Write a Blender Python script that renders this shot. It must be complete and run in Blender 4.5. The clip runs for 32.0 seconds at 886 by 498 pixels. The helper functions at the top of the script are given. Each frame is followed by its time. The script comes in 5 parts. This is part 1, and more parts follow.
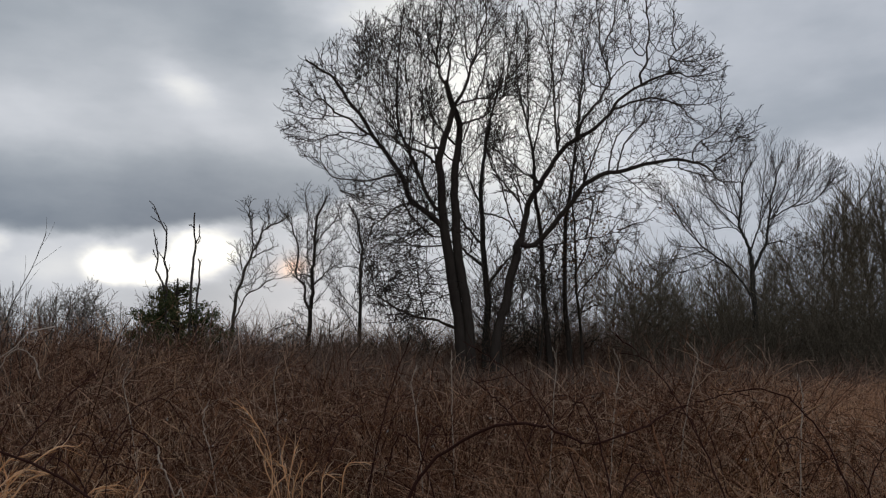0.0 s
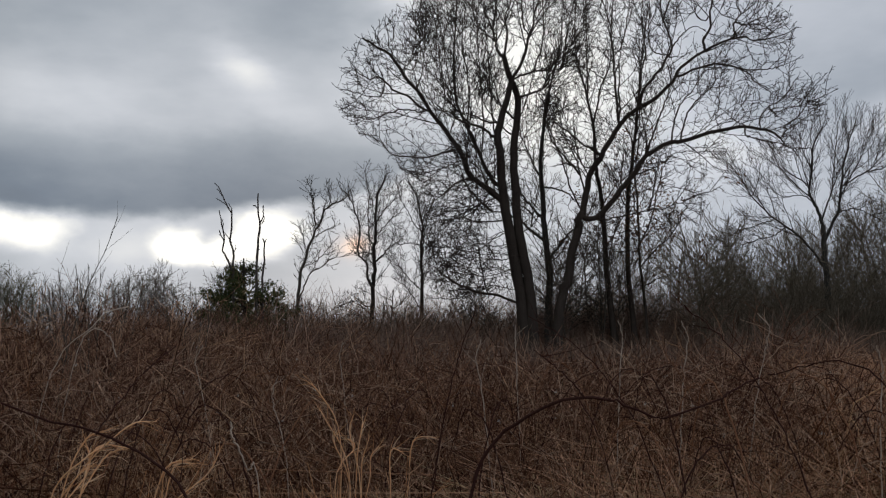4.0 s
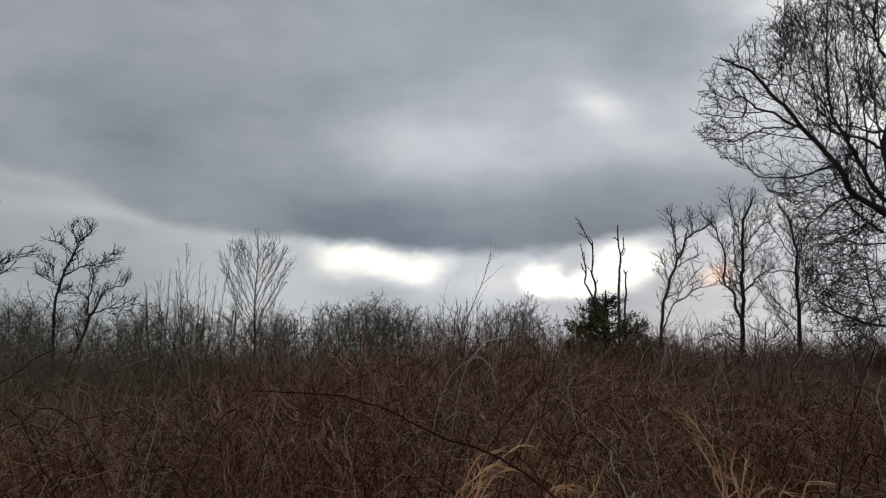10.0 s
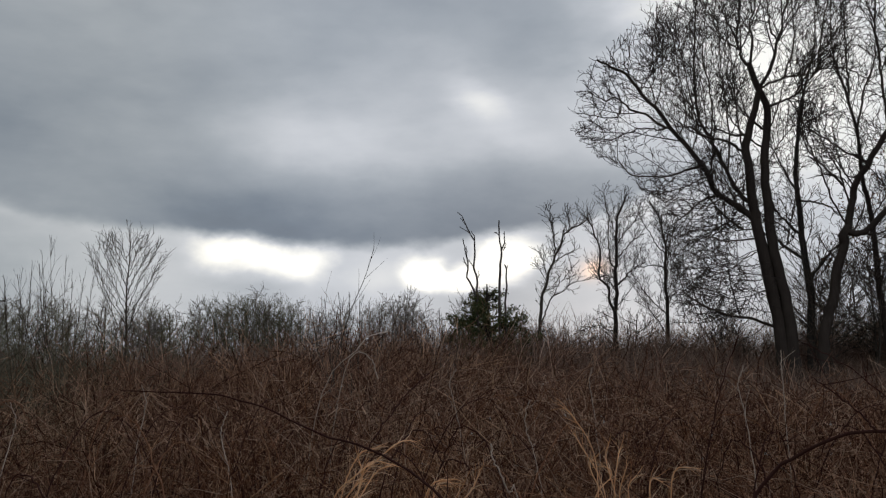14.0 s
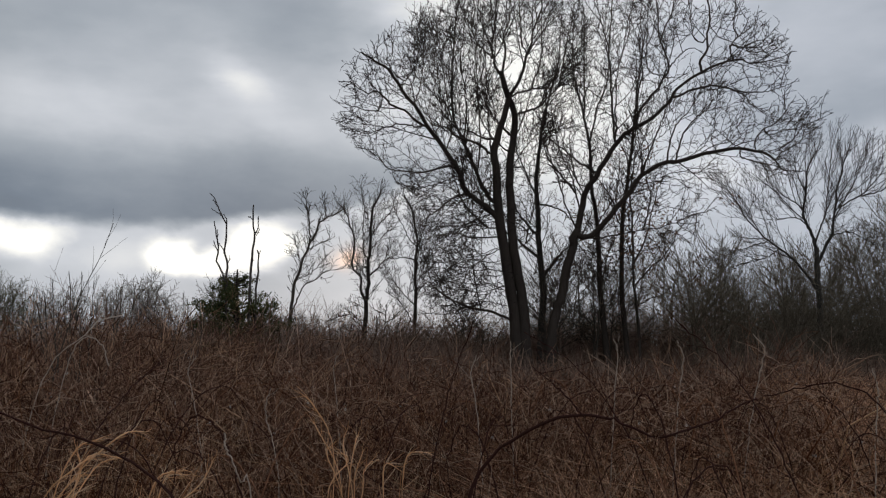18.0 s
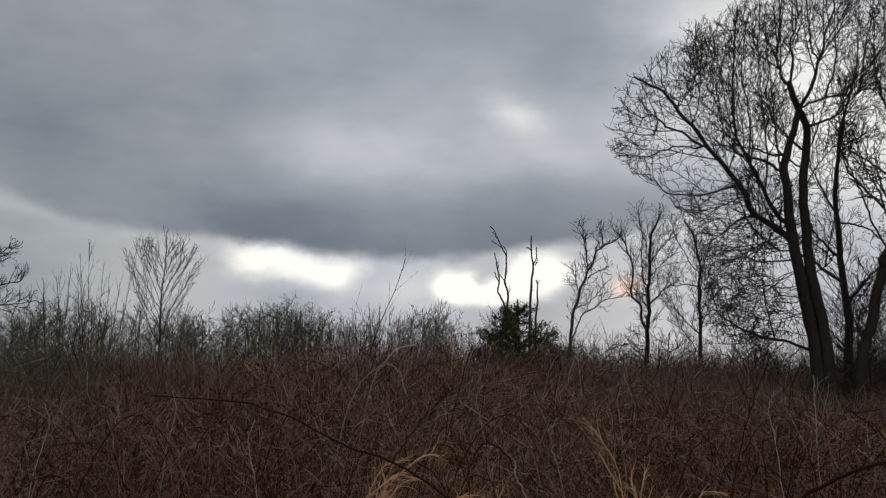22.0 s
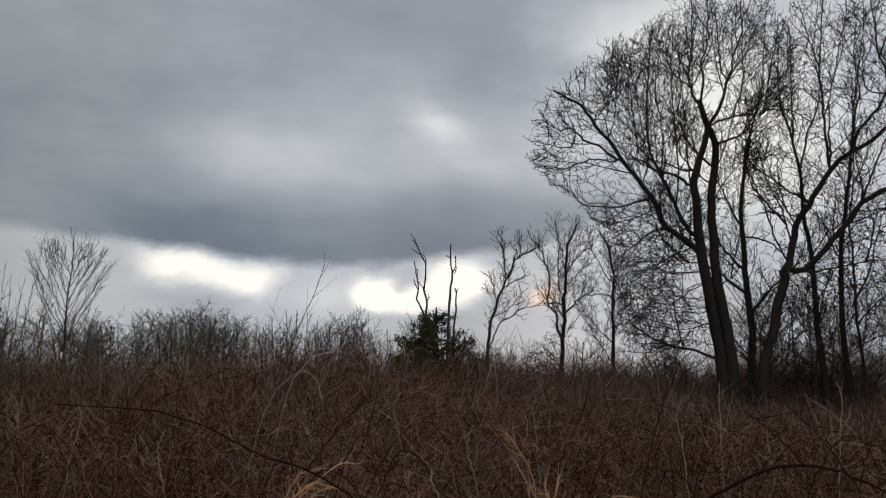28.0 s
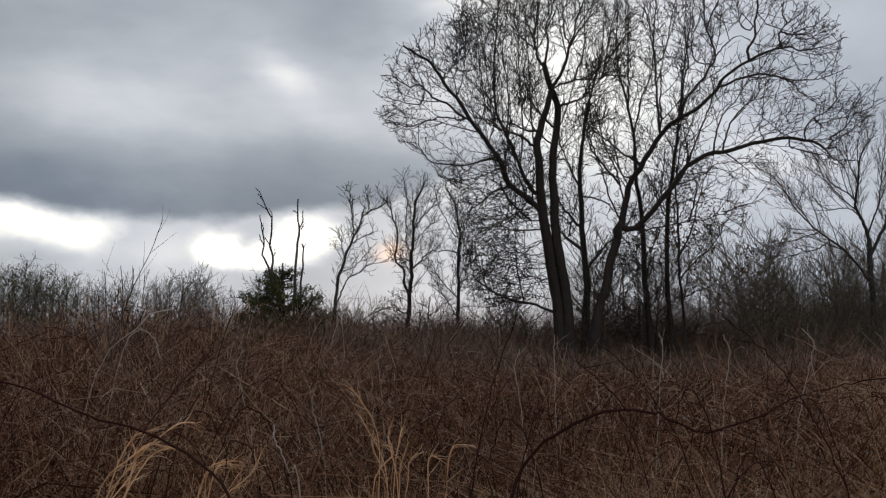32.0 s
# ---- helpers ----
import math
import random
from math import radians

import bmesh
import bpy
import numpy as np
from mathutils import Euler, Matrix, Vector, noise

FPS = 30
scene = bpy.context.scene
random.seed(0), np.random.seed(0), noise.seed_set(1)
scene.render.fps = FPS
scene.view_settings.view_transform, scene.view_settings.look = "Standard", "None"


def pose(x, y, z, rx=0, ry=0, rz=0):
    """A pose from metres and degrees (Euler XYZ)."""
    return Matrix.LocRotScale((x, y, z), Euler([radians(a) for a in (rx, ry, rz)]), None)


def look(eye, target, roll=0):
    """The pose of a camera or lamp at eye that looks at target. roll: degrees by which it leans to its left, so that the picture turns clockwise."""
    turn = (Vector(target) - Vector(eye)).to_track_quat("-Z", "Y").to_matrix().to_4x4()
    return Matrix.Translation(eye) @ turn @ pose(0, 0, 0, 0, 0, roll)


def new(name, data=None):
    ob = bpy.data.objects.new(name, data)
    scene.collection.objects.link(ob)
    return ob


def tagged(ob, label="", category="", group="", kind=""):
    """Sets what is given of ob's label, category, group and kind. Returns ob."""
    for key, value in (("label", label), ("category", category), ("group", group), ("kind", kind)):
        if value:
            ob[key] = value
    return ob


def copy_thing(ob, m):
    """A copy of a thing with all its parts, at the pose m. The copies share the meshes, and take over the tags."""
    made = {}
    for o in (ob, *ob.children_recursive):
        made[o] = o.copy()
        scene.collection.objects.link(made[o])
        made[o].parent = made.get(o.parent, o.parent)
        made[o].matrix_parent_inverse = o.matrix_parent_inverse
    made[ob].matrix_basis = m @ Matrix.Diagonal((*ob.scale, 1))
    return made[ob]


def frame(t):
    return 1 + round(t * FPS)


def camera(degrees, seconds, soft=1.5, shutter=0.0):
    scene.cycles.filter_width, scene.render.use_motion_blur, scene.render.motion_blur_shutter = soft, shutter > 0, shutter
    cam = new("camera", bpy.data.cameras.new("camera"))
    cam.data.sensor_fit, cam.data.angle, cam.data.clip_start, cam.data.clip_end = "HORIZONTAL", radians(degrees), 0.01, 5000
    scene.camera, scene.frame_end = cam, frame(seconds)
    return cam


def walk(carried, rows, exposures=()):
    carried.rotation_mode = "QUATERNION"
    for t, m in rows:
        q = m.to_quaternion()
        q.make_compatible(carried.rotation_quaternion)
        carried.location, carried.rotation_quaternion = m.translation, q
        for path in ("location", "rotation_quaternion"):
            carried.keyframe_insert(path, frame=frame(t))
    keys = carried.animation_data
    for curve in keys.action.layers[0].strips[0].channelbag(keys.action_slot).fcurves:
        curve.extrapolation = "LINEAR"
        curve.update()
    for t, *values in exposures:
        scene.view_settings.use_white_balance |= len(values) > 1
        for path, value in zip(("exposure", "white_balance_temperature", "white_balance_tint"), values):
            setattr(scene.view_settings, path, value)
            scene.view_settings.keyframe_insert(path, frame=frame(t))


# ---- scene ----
cam = camera(57.2, 32.0, soft=1.2)

# seconds, eye x y z, heading to the left of +y, pitch above level, roll
PATH = [
    (0.0, 0.003, -0.005, 1.597, -0.06, 7.44, -0.47),
    (0.5, -0.011, -0.006, 1.593, 7.80, 7.85, -0.26),
    (1.0, -0.014, -0.008, 1.593, 13.27, 8.10, -0.56),
    (1.5, -0.013, -0.007, 1.594, 16.73, 8.44, -0.90),
    (2.0, -0.010, -0.002, 1.595, 16.42, 8.61, -0.92),
    (2.5, -0.011, 0.004, 1.597, 13.62, 8.55, -0.96),
    (3.0, -0.012, 0.009, 1.598, 9.94, 7.21, -0.98),
    (3.5, -0.011, 0.013, 1.596, 6.61, 5.73, -0.90),
    (4.0, -0.008, 0.015, 1.595, 4.24, 5.79, -1.12),
    (4.5, -0.011, 0.015, 1.597, 5.11, 6.21, -1.16),
    (6.5, -0.003, 0.015, 1.601, 3.96, 7.35, -0.93),
    (7.0, -0.002, 0.016, 1.601, 0.44, 7.53, -1.01),
    (7.5, -0.001, 0.017, 1.601, -0.14, 7.83, -1.05),
    (8.0, -0.004, 0.015, 1.601, 0.49, 7.71, -0.83),
    (8.5, -0.008, 0.012, 1.602, 2.73, 7.34, -0.77),
    (9.0, -0.015, 0.002, 1.600, 12.22, 7.68, -0.00),
    (9.5, -0.028, -0.013, 1.594, 22.16, 8.15, 0.26),
    (10.0, -0.048, -0.019, 1.587, 29.33, 8.26, 0.10),
    (10.5, -0.064, -0.023, 1.581, 34.69, 7.35, -0.79),
    (11.0, -0.070, -0.022, 1.580, 37.45, 7.35, -1.21),
    (11.5, -0.061, -0.014, 1.585, 33.43, 7.42, -1.39),
    (12.0, -0.052, -0.005, 1.589, 24.62, 7.49, -1.85),
    (12.5, -0.057, 0.003, 1.593, 20.46, 7.60, -1.52),
    (13.0, -0.059, 0.008, 1.589, 17.70, 7.32, -1.30),
    (13.5, -0.063, 0.010, 1.594, 18.08, 7.47, -1.08),
    (14.0, -0.060, 0.011, 1.593, 21.04, 7.79, -0.73),
    (14.5, -0.058, 0.011, 1.592, 24.85, 8.09, -0.87),
    (16.5, -0.047, 0.009, 1.595, 14.84, 6.49, -0.72),
    (17.0, -0.038, 0.013, 1.594, 10.09, 6.53, -0.25),
    (17.5, -0.032, 0.018, 1.594, 6.36, 6.78, -0.28),
    (18.0, -0.027, 0.020, 1.592, 3.80, 6.86, -0.02),
    (18.5, -0.026, 0.021, 1.594, 3.28, 6.99, -0.03),
    (19.0, -0.035, 0.019, 1.596, 4.59, 7.01, 0.12),
    (19.5, -0.042, 0.019, 1.595, 6.84, 6.68, 0.35),
    (20.0, -0.042, 0.014, 1.597, 8.06, 6.89, 0.51),
    (20.5, -0.036, 0.003, 1.593, 12.16, 7.27, 0.67),
    (21.0, -0.049, -0.002, 1.595, 19.85, 7.97, 1.21),
    (21.5, -0.046, -0.002, 1.593, 22.94, 8.47, 1.13),
    (22.0, -0.042, 0.001, 1.600, 23.33, 8.70, 1.03),
    (22.5, -0.039, 0.005, 1.597, 22.53, 8.87, 0.69),
    (23.0, -0.049, 0.009, 1.596, 22.76, 9.01, 0.52),
    (23.5, -0.056, 0.011, 1.593, 24.02, 9.19, -0.18),
    (24.0, -0.053, 0.010, 1.595, 24.67, 9.33, -0.40),
    (24.5, -0.050, 0.007, 1.599, 23.77, 9.42, -0.32),
    (25.0, -0.047, 0.006, 1.597, 21.27, 9.55, -0.33),
    (25.5, -0.049, 0.003, 1.597, 20.35, 9.77, 0.17),
    (27.5, -0.040, -0.004, 1.599, 18.54, 10.19, 1.18),
    (28.0, -0.041, -0.004, 1.598, 17.61, 9.34, 1.03),
    (28.5, -0.039, -0.003, 1.599, 17.22, 9.09, 0.76),
    (29.0, -0.036, -0.001, 1.598, 15.89, 7.97, 0.54),
    (29.5, -0.038, -0.000, 1.595, 15.15, 6.79, 0.40),
    (30.0, -0.040, -0.000, 1.598, 15.45, 6.53, 0.46),
    (30.5, -0.037, -0.002, 1.598, 14.68, 6.74, 0.39),
    (31.0, -0.033, -0.004, 1.600, 12.08, 6.93, 0.34),
    (31.5, -0.030, -0.005, 1.600, 9.22, 7.08, 0.15),
    (32.0, -0.028, -0.006, 1.598, 6.83, 6.34, 0.10),
]


def aimed(x, y, z, yaw, pitch, roll):
    a, p = radians(yaw), radians(pitch)
    way = Vector((-math.sin(a) * math.cos(p), math.cos(a) * math.cos(p), math.sin(p)))
    return look((x, y, z), Vector((x, y, z)) + way, roll)


walk(cam, [(t, aimed(*row)) for t, *row in PATH], exposures=[
    (0.0, 0.08), (4.5, 0.1), (8.0, 0.08), (10.5, 0.0), (13.0, 0.06), (18.0, 0.08), (20.5, 0.05), (22.0, -0.12), (23.0, -0.18), (25.5, -0.14), (28.0, -0.13), (29.0, -0.12), (30.0, 0.1), (32.0, 0.14)])

# ---- world, sun ----
SUN_AZ, SUN_EL = 10.6, 6.1

world = bpy.data.worlds.new("overcast_sky")
scene.world = world
world.use_nodes = True
wt = world.node_tree
wt.nodes.clear()


def plug(tree, socket, value):
    if hasattr(value, "is_linked"):
        tree.links.new(value, socket)
    else:
        socket.default_value = value


def mth(op, a, b=0.0, c=0.0, tree=None, clamp=False):
    tree = tree or wt
    n = tree.nodes.new("ShaderNodeMath")
    n.operation, n.use_clamp = op, clamp
    for s, v in zip(n.inputs, (a, b, c)):
        plug(tree, s, v)
    return n.outputs[0]


def step(x, lo, hi):
    n = wt.nodes.new("ShaderNodeMapRange")
    n.interpolation_type = "SMOOTHSTEP"
    for k, v in (("Value", x), ("From Min", lo), ("From Max", hi)):
        plug(wt, n.inputs[k], v)
    return n.outputs[0]


coord = wt.nodes.new("ShaderNodeTexCoord").outputs["Generated"]
xyz = wt.nodes.new("ShaderNodeSeparateXYZ")
wt.links.new(coord, xyz.inputs[0])
DEG = 180 / math.pi


def cloud_noise(scale, detail, stretch, seed):
    m = wt.nodes.new("ShaderNodeMapping")
    m.inputs["Scale"].default_value = (1, 1, stretch)
    m.inputs["Location"].default_value = (seed, seed * 0.7, 0)
    wt.links.new(coord, m.inputs[0])
    n = wt.nodes.new("ShaderNodeTexNoise")
    n.inputs["Scale"].default_value, n.inputs["Detail"].default_value = scale, detail
    n.inputs["Roughness"].default_value = 0.5
    wt.links.new(m.outputs[0], n.inputs["Vector"])
    return mth("SUBTRACT", n.outputs["Fac"], 0.5)


raw_az = mth("MULTIPLY", mth("ARCTAN2", mth("MULTIPLY", xyz.outputs[0], -1.0), xyz.outputs[1]), DEG)
raw_el = mth("MULTIPLY", mth("ARCSINE", xyz.outputs[2]), DEG)
sky_az = mth("MULTIPLY_ADD", cloud_noise(6, 5, 2.0, 3.1), 9.0, raw_az)
sky_el = mth("MULTIPLY_ADD", cloud_noise(8, 6, 2.0, 7.7), 4.0, raw_el)


def blob(az, el, wide, high, tilt=0.0):
    u = mth("MULTIPLY_ADD", sky_az, 1 / wide, -az / wide)
    v = mth("MULTIPLY_ADD", u, -tilt * wide / high, mth("MULTIPLY_ADD", sky_el, 1 / high, -el / high))
    return mth("POWER", math.exp(-1), mth("MULTIPLY_ADD", u, u, mth("MULTIPLY", v, v)))


# the dark cloud bank: its ragged lower edge hangs lowest left of the sun and rises to both sides
fine_az = mth("MULTIPLY_ADD", cloud_noise(13, 5, 1.6, 3.1), 3.2, raw_az)
fine_el = mth("MULTIPLY_ADD", cloud_noise(15, 6, 1.6, 7.7), 2.0, raw_el)
brim = wt.nodes.new("ShaderNodeValToRGB")
wt.links.new(mth("MULTIPLY", fine_az, 1 / 60), brim.inputs[0])
brim.color_ramp.interpolation = "B_SPLINE"
low = brim.color_ramp.elements
low[0].position, low[0].color = 0.1, (0.56,) * 3 + (1,)
low[1].position, low[1].color = 0.97, (0.62,) * 3 + (1,)
for at, height in ((10, 9.7), (15, 8.9), (20.5, 8.2), (24, 7.8), (28, 7.6), (32.5, 8.0), (35, 8.5), (39, 8.6), (45, 8.9), (49, 9.4), (53, 11.0)):
    low.new(at / 60).color = (height / 20,) * 3 + (1,)
over = mth("SUBTRACT", fine_el, mth("MULTIPLY", brim.outputs[0], 20.0))
bank = mth("MULTIPLY", mth("MULTIPLY", step(over, -0.35, 0.75), step(sky_az, 0.0, 11.0)), mth("SUBTRACT", 1.0, mth("MULTIPLY", step(sky_az, 38.0, 58.0), 0.55)))
deep = mth("MULTIPLY", mth("MULTIPLY", bank, mth("SUBTRACT", 1.0, step(over, 0.8, 6.5))), mth("SUBTRACT", 1.0, mth("MULTIPLY", step(sky_az, 36.0, 50.0), 0.6)))
glow_level = mth("ADD", 0.62, mth("MULTIPLY", bank, -0.14))
glow_level = mth("MULTIPLY_ADD", deep, -0.17, glow_level)
glow_level = mth("MULTIPLY_ADD", step(sky_az, -6.0, -20.0), -0.05, glow_level)
glow_level = mth("MULTIPLY_ADD", step(sky_az, 40.0, 54.0), -0.12, glow_level)


def cloud(level, az, el, wide, high, gain, tilt=0.0):
    """Lightens or darkens the overcast in one soft patch."""
    return mth("MULTIPLY_ADD", blob(az, el, wide, high, tilt), gain, level)


glow_level = cloud(glow_level, 30.4, 15.8, 7, 2.4, 0.16)
glow_level = cloud(glow_level, 22, 14.6, 8, 2, 0.11)
glow_level = cloud(glow_level, 17.8, 18.2, 2.2, 1.5, 0.19, 0.2)
glow_level = cloud(glow_level, 15, 15.8, 3.5, 2.2, 0.13)
glow_level = cloud(glow_level, 13, 22, 4, 2, -0.04)
glow_level = cloud(glow_level, 6, 8, 8, 6, 0.04)
glow_level = cloud(glow_level, 20, 20, 9, 4, 0.06)
glow_level = cloud(glow_level, -16, 11.5, 3, 2, 0.16)
glow_level = cloud(glow_level, -4, 17, 7, 6, 0.24)
glow_level = cloud(glow_level, 44, 18.5, 9, 5, -0.08)
glow_level = cloud(glow_level, 7.5, 21.5, 4, 4, 0.1)
glow_level = cloud(glow_level, 9, 15, 3.5, 5, 0.12)
glow_level = cloud(glow_level, -27, 12.8, 5, 0.9, 0.09, -0.23)
glow_level = cloud(glow_level, -26, 15.6, 6, 1.6, -0.05, -0.2)
glow_level = cloud(glow_level, 27, 5.6, 5, 1.4, 0.09)
glow_level = cloud(glow_level, 63, 17, 6, 4, 0.06)
glow_level = cloud(glow_level, 52, 10.2, 4.5, 0.8, 0.07, 0.1)
glow_level = cloud(glow_level, 34.5, 5.2, 4, 0.8, -0.05)
glow_level = cloud(glow_level, 6.5, 23.8, 3.6, 2.4, 0.12)
glow_level = cloud(glow_level, 0.5, 25.5, 4, 3, 0.1)
glow_level = cloud(glow_level, 2.5, 19, 6, 5, 0.08)
glow_level = cloud(glow_level, -12.5, 23.5, 4.5, 3, 0.13)
# torn gaps under the bank, where the bright sky shows through
sky_az, sky_el = fine_az, fine_el
for az, el, wide, high, tilt, gain in (
    (22.6, 6.1, 1.7, 1.3, 0.0, 0.5), (16.4, 7.0, 2.3, 1.6, 0.0, 0.5), (19.5, 5.6, 3.0, 1.0, 0.0, 0.4),
):
    glow_level = mth("MULTIPLY_ADD", step(blob(az, el, wide, high, tilt), 0.08, 0.85), gain, glow_level)
seam = mth("MULTIPLY_ADD", over, 1 / 0.95, 0.9 / 0.95)
seam = mth("POWER", math.exp(-1), mth("MULTIPLY", seam, seam))
seam = mth("MULTIPLY", seam, mth("MULTIPLY", step(fine_az, 28.2, 31.0), mth("SUBTRACT", 1.0, step(fine_az, 36.3, 40.0))))
glow_level = mth("MULTIPLY_ADD", seam, 0.5, glow_level)
glow_level = mth("MULTIPLY_ADD", cloud_noise(5, 6, 2.2, 1.3), 0.26, glow_level)
glow_level = mth("MULTIPLY_ADD", cloud_noise(17, 5, 2.6, 5.3), 0.07, glow_level)
ramp = wt.nodes.new("ShaderNodeValToRGB")
wt.links.new(glow_level, ramp.inputs[0])
stops = ramp.color_ramp.elements
stops[0].position, stops[0].color = 0.1, (0.085, 0.098, 0.125, 1)
stops[1].position, stops[1].color = 1.0, (1.12, 1.10, 1.04, 1)
for at, tone in ((0.3, (0.182, 0.217, 0.268)), (0.5, (0.355, 0.39, 0.436)), (0.68, (0.575, 0.60, 0.645)), (0.85, (0.88, 0.88, 0.86))):
    stops.new(at).color = (*tone, 1)


def tint(kind, fac, a, b):
    n = wt.nodes.new("ShaderNodeMix")
    n.data_type, n.blend_type = "RGBA", kind
    plug(wt, n.inputs[0], fac)
    plug(wt, n.inputs[6], a)
    plug(wt, n.inputs[7], b)
    return n.outputs[2]


clouds = tint("ADD", mth("MULTIPLY", blob(SUN_AZ, SUN_EL, 1.1, 0.85), 0.75), ramp.outputs[0], (1.0, 0.5, 0.18, 1))
clouds = tint("MULTIPLY", step(sky_az, 28.0, 46.0), clouds, (1.04, 1.02, 0.97, 1))
clouds = tint("MULTIPLY", step(sky_az, -4.0, -18.0), clouds, (0.98, 0.985, 1.01, 1))
nishita = wt.nodes.new("ShaderNodeTexSky")
nishita.sky_type, nishita.sun_disc = "NISHITA", False
nishita.sun_elevation, nishita.sun_rotation = radians(SUN_EL), radians(-SUN_AZ)
dim = tint("MULTIPLY", 1.0, nishita.outputs[0], (0.1, 0.1, 0.1, 1))
bg = wt.nodes.new("ShaderNodeBackground")
wt.links.new(tint("MIX", 0.988, dim, clouds), bg.inputs[0])
bg.inputs[1].default_value = 1.0
wt.links.new(bg.outputs[0], wt.nodes.new("ShaderNodeOutputWorld").inputs[0])


def spot(az, d, z=0.0):
    """A place by its bearing to the left of +y in degrees, its distance and its height."""
    a = radians(az)
    return Vector((-math.sin(a) * d, math.cos(a) * d, z))


sun = new("sun", bpy.data.lights.new("sun", "SUN"))
sun.data.energy, sun.data.angle, sun.data.color = 0.7, radians(12), (1.0, 0.86, 0.68)
sun.matrix_world = look(spot(SUN_AZ, 100, 100 * math.tan(radians(SUN_EL))), (0, 0, 0))

# ---- materials ----


def material(name, tones, rough=0.85, grain=30.0, stretch=0.2, bump=0.3, blotch=2.0, per="island", gloss=0.0, patch=None):
    """Tones vary from piece to piece, with grain along local z and a coarser blotch."""
    m = bpy.data.materials.new(name)
    m.use_nodes = True
    t = m.node_tree
    b = t.nodes["Principled BSDF"]
    b.inputs["Roughness"].default_value = rough
    b.inputs["Specular IOR Level"].default_value = gloss
    if per == "island":
        pick = t.nodes.new("ShaderNodeNewGeometry").outputs["Random Per Island"]
    else:
        pick = t.nodes.new("ShaderNodeObjectInfo").outputs["Random"]
    co = t.nodes.new("ShaderNodeTexCoord").outputs["Object"]
    mp = t.nodes.new("ShaderNodeMapping")
    mp.inputs["Scale"].default_value = (1, 1, stretch)
    t.links.new(co, mp.inputs[0])
    fine, coarse = t.nodes.new("ShaderNodeTexNoise"), t.nodes.new("ShaderNodeTexNoise")
    for n, s, d in ((fine, grain, 4.0), (coarse, blotch, 3.0)):
        n.inputs["Scale"].default_value, n.inputs["Detail"].default_value = s, d
        t.links.new(mp.outputs[0] if n is fine else co, n.inputs["Vector"])
    mixed = mth("MULTIPLY_ADD", fine.outputs["Fac"], 0.5, mth("MULTIPLY_ADD", coarse.outputs["Fac"], 0.5, -0.5, t), t)
    mixed = mth("MULTIPLY_ADD", mixed, 1.1, pick if len(tones) > 2 else mth("MULTIPLY_ADD", pick, 0.5, 0.25, t), t, True)
    r = t.nodes.new("ShaderNodeValToRGB")
    t.links.new(mixed, r.inputs[0])
    e = r.color_ramp.elements
    e[0].position, e[0].color = 0.0, (*tones[0], 1)
    e[1].position, e[1].color = 1.0, (*tones[-1], 1)
    for i, tone in enumerate(tones[1:-1], 1):
        e.new(i / (len(tones) - 1)).color = (*tone, 1)
    tone = r.outputs[0]
    if patch:
        wide = t.nodes.new("ShaderNodeTexNoise")
        wide.inputs["Scale"].default_value, wide.inputs["Detail"].default_value = 0.7, 2.0
        t.links.new(co, wide.inputs["Vector"])
        mx = t.nodes.new("ShaderNodeMix")
        mx.data_type, mx.blend_type = "RGBA", "MULTIPLY"
        t.links.new(mth("MULTIPLY_ADD", wide.outputs["Fac"], 4.0, -1.5, t, True), mx.inputs[0])
        t.links.new(tone, mx.inputs[6])
        mx.inputs[7].default_value = (*patch, 1)
        tone = mx.outputs[2]
    t.links.new(tone, b.inputs["Base Color"])
    if bump:
        bp = t.nodes.new("ShaderNodeBump")
        bp.inputs["Strength"].default_value, bp.inputs["Distance"].default_value = bump, 0.02
        t.links.new(fine.outputs["Fac"], bp.inputs["Height"])
        t.links.new(bp.outputs[0], b.inputs["Normal"])
    return m


BARK = material("dark_bark", [(0.025, 0.021, 0.018), (0.085, 0.07, 0.06)], 0.95, 14, 0.15, 1.0)
BARK_GREY = material("grey_bark", [(0.03, 0.028, 0.025), (0.095, 0.088, 0.078)], 0.95, 14, 0.15, 1.0)
TWIG = material("dark_twigs", [(0.03, 0.025, 0.023), (0.05, 0.042, 0.038), (0.075, 0.062, 0.055)], 0.85, 20, 0.3, 0.0)
TWIG_GREY = material("grey_twigs", [(0.05, 0.044, 0.038), (0.085, 0.073, 0.061), (0.12, 0.1, 0.082)], 0.85, 20, 0.3, 0.0)
SNAG = material("weathered_deadwood", [(0.05, 0.043, 0.04), (0.13, 0.11, 0.1)], 0.9, 25, 0.12, 0.8)
# paler than the nearer twigs: the haze of distance is put into this colour
HAZY_WOOD = material("hazy_distant_wood", [(0.12, 0.108, 0.098), (0.2, 0.18, 0.162), (0.3, 0.27, 0.24)], 0.95, 2, 1, 0.0, 0.2)
WOOD_GREEN = material("mossy_grey_wood", [(0.078, 0.066, 0.05), (0.13, 0.109, 0.082), (0.2, 0.166, 0.126)], 0.95, 8, 0.4, 0.0, 0.6)
OLIVE = material("grey_green_scrub", [(0.075, 0.071, 0.05), (0.13, 0.121, 0.084), (0.215, 0.197, 0.138)], 0.95, 8, 0.4, 0.0, 0.6)
CANE = material("red_brown_canes", [(0.02, 0.008, 0.006), (0.07, 0.03, 0.018), (0.175, 0.083, 0.053), (0.34, 0.19, 0.122), (0.66, 0.469, 0.338)], 0.95, 40, 0.3, 0.0, 0.5, patch=(1.08, 0.98, 0.8))
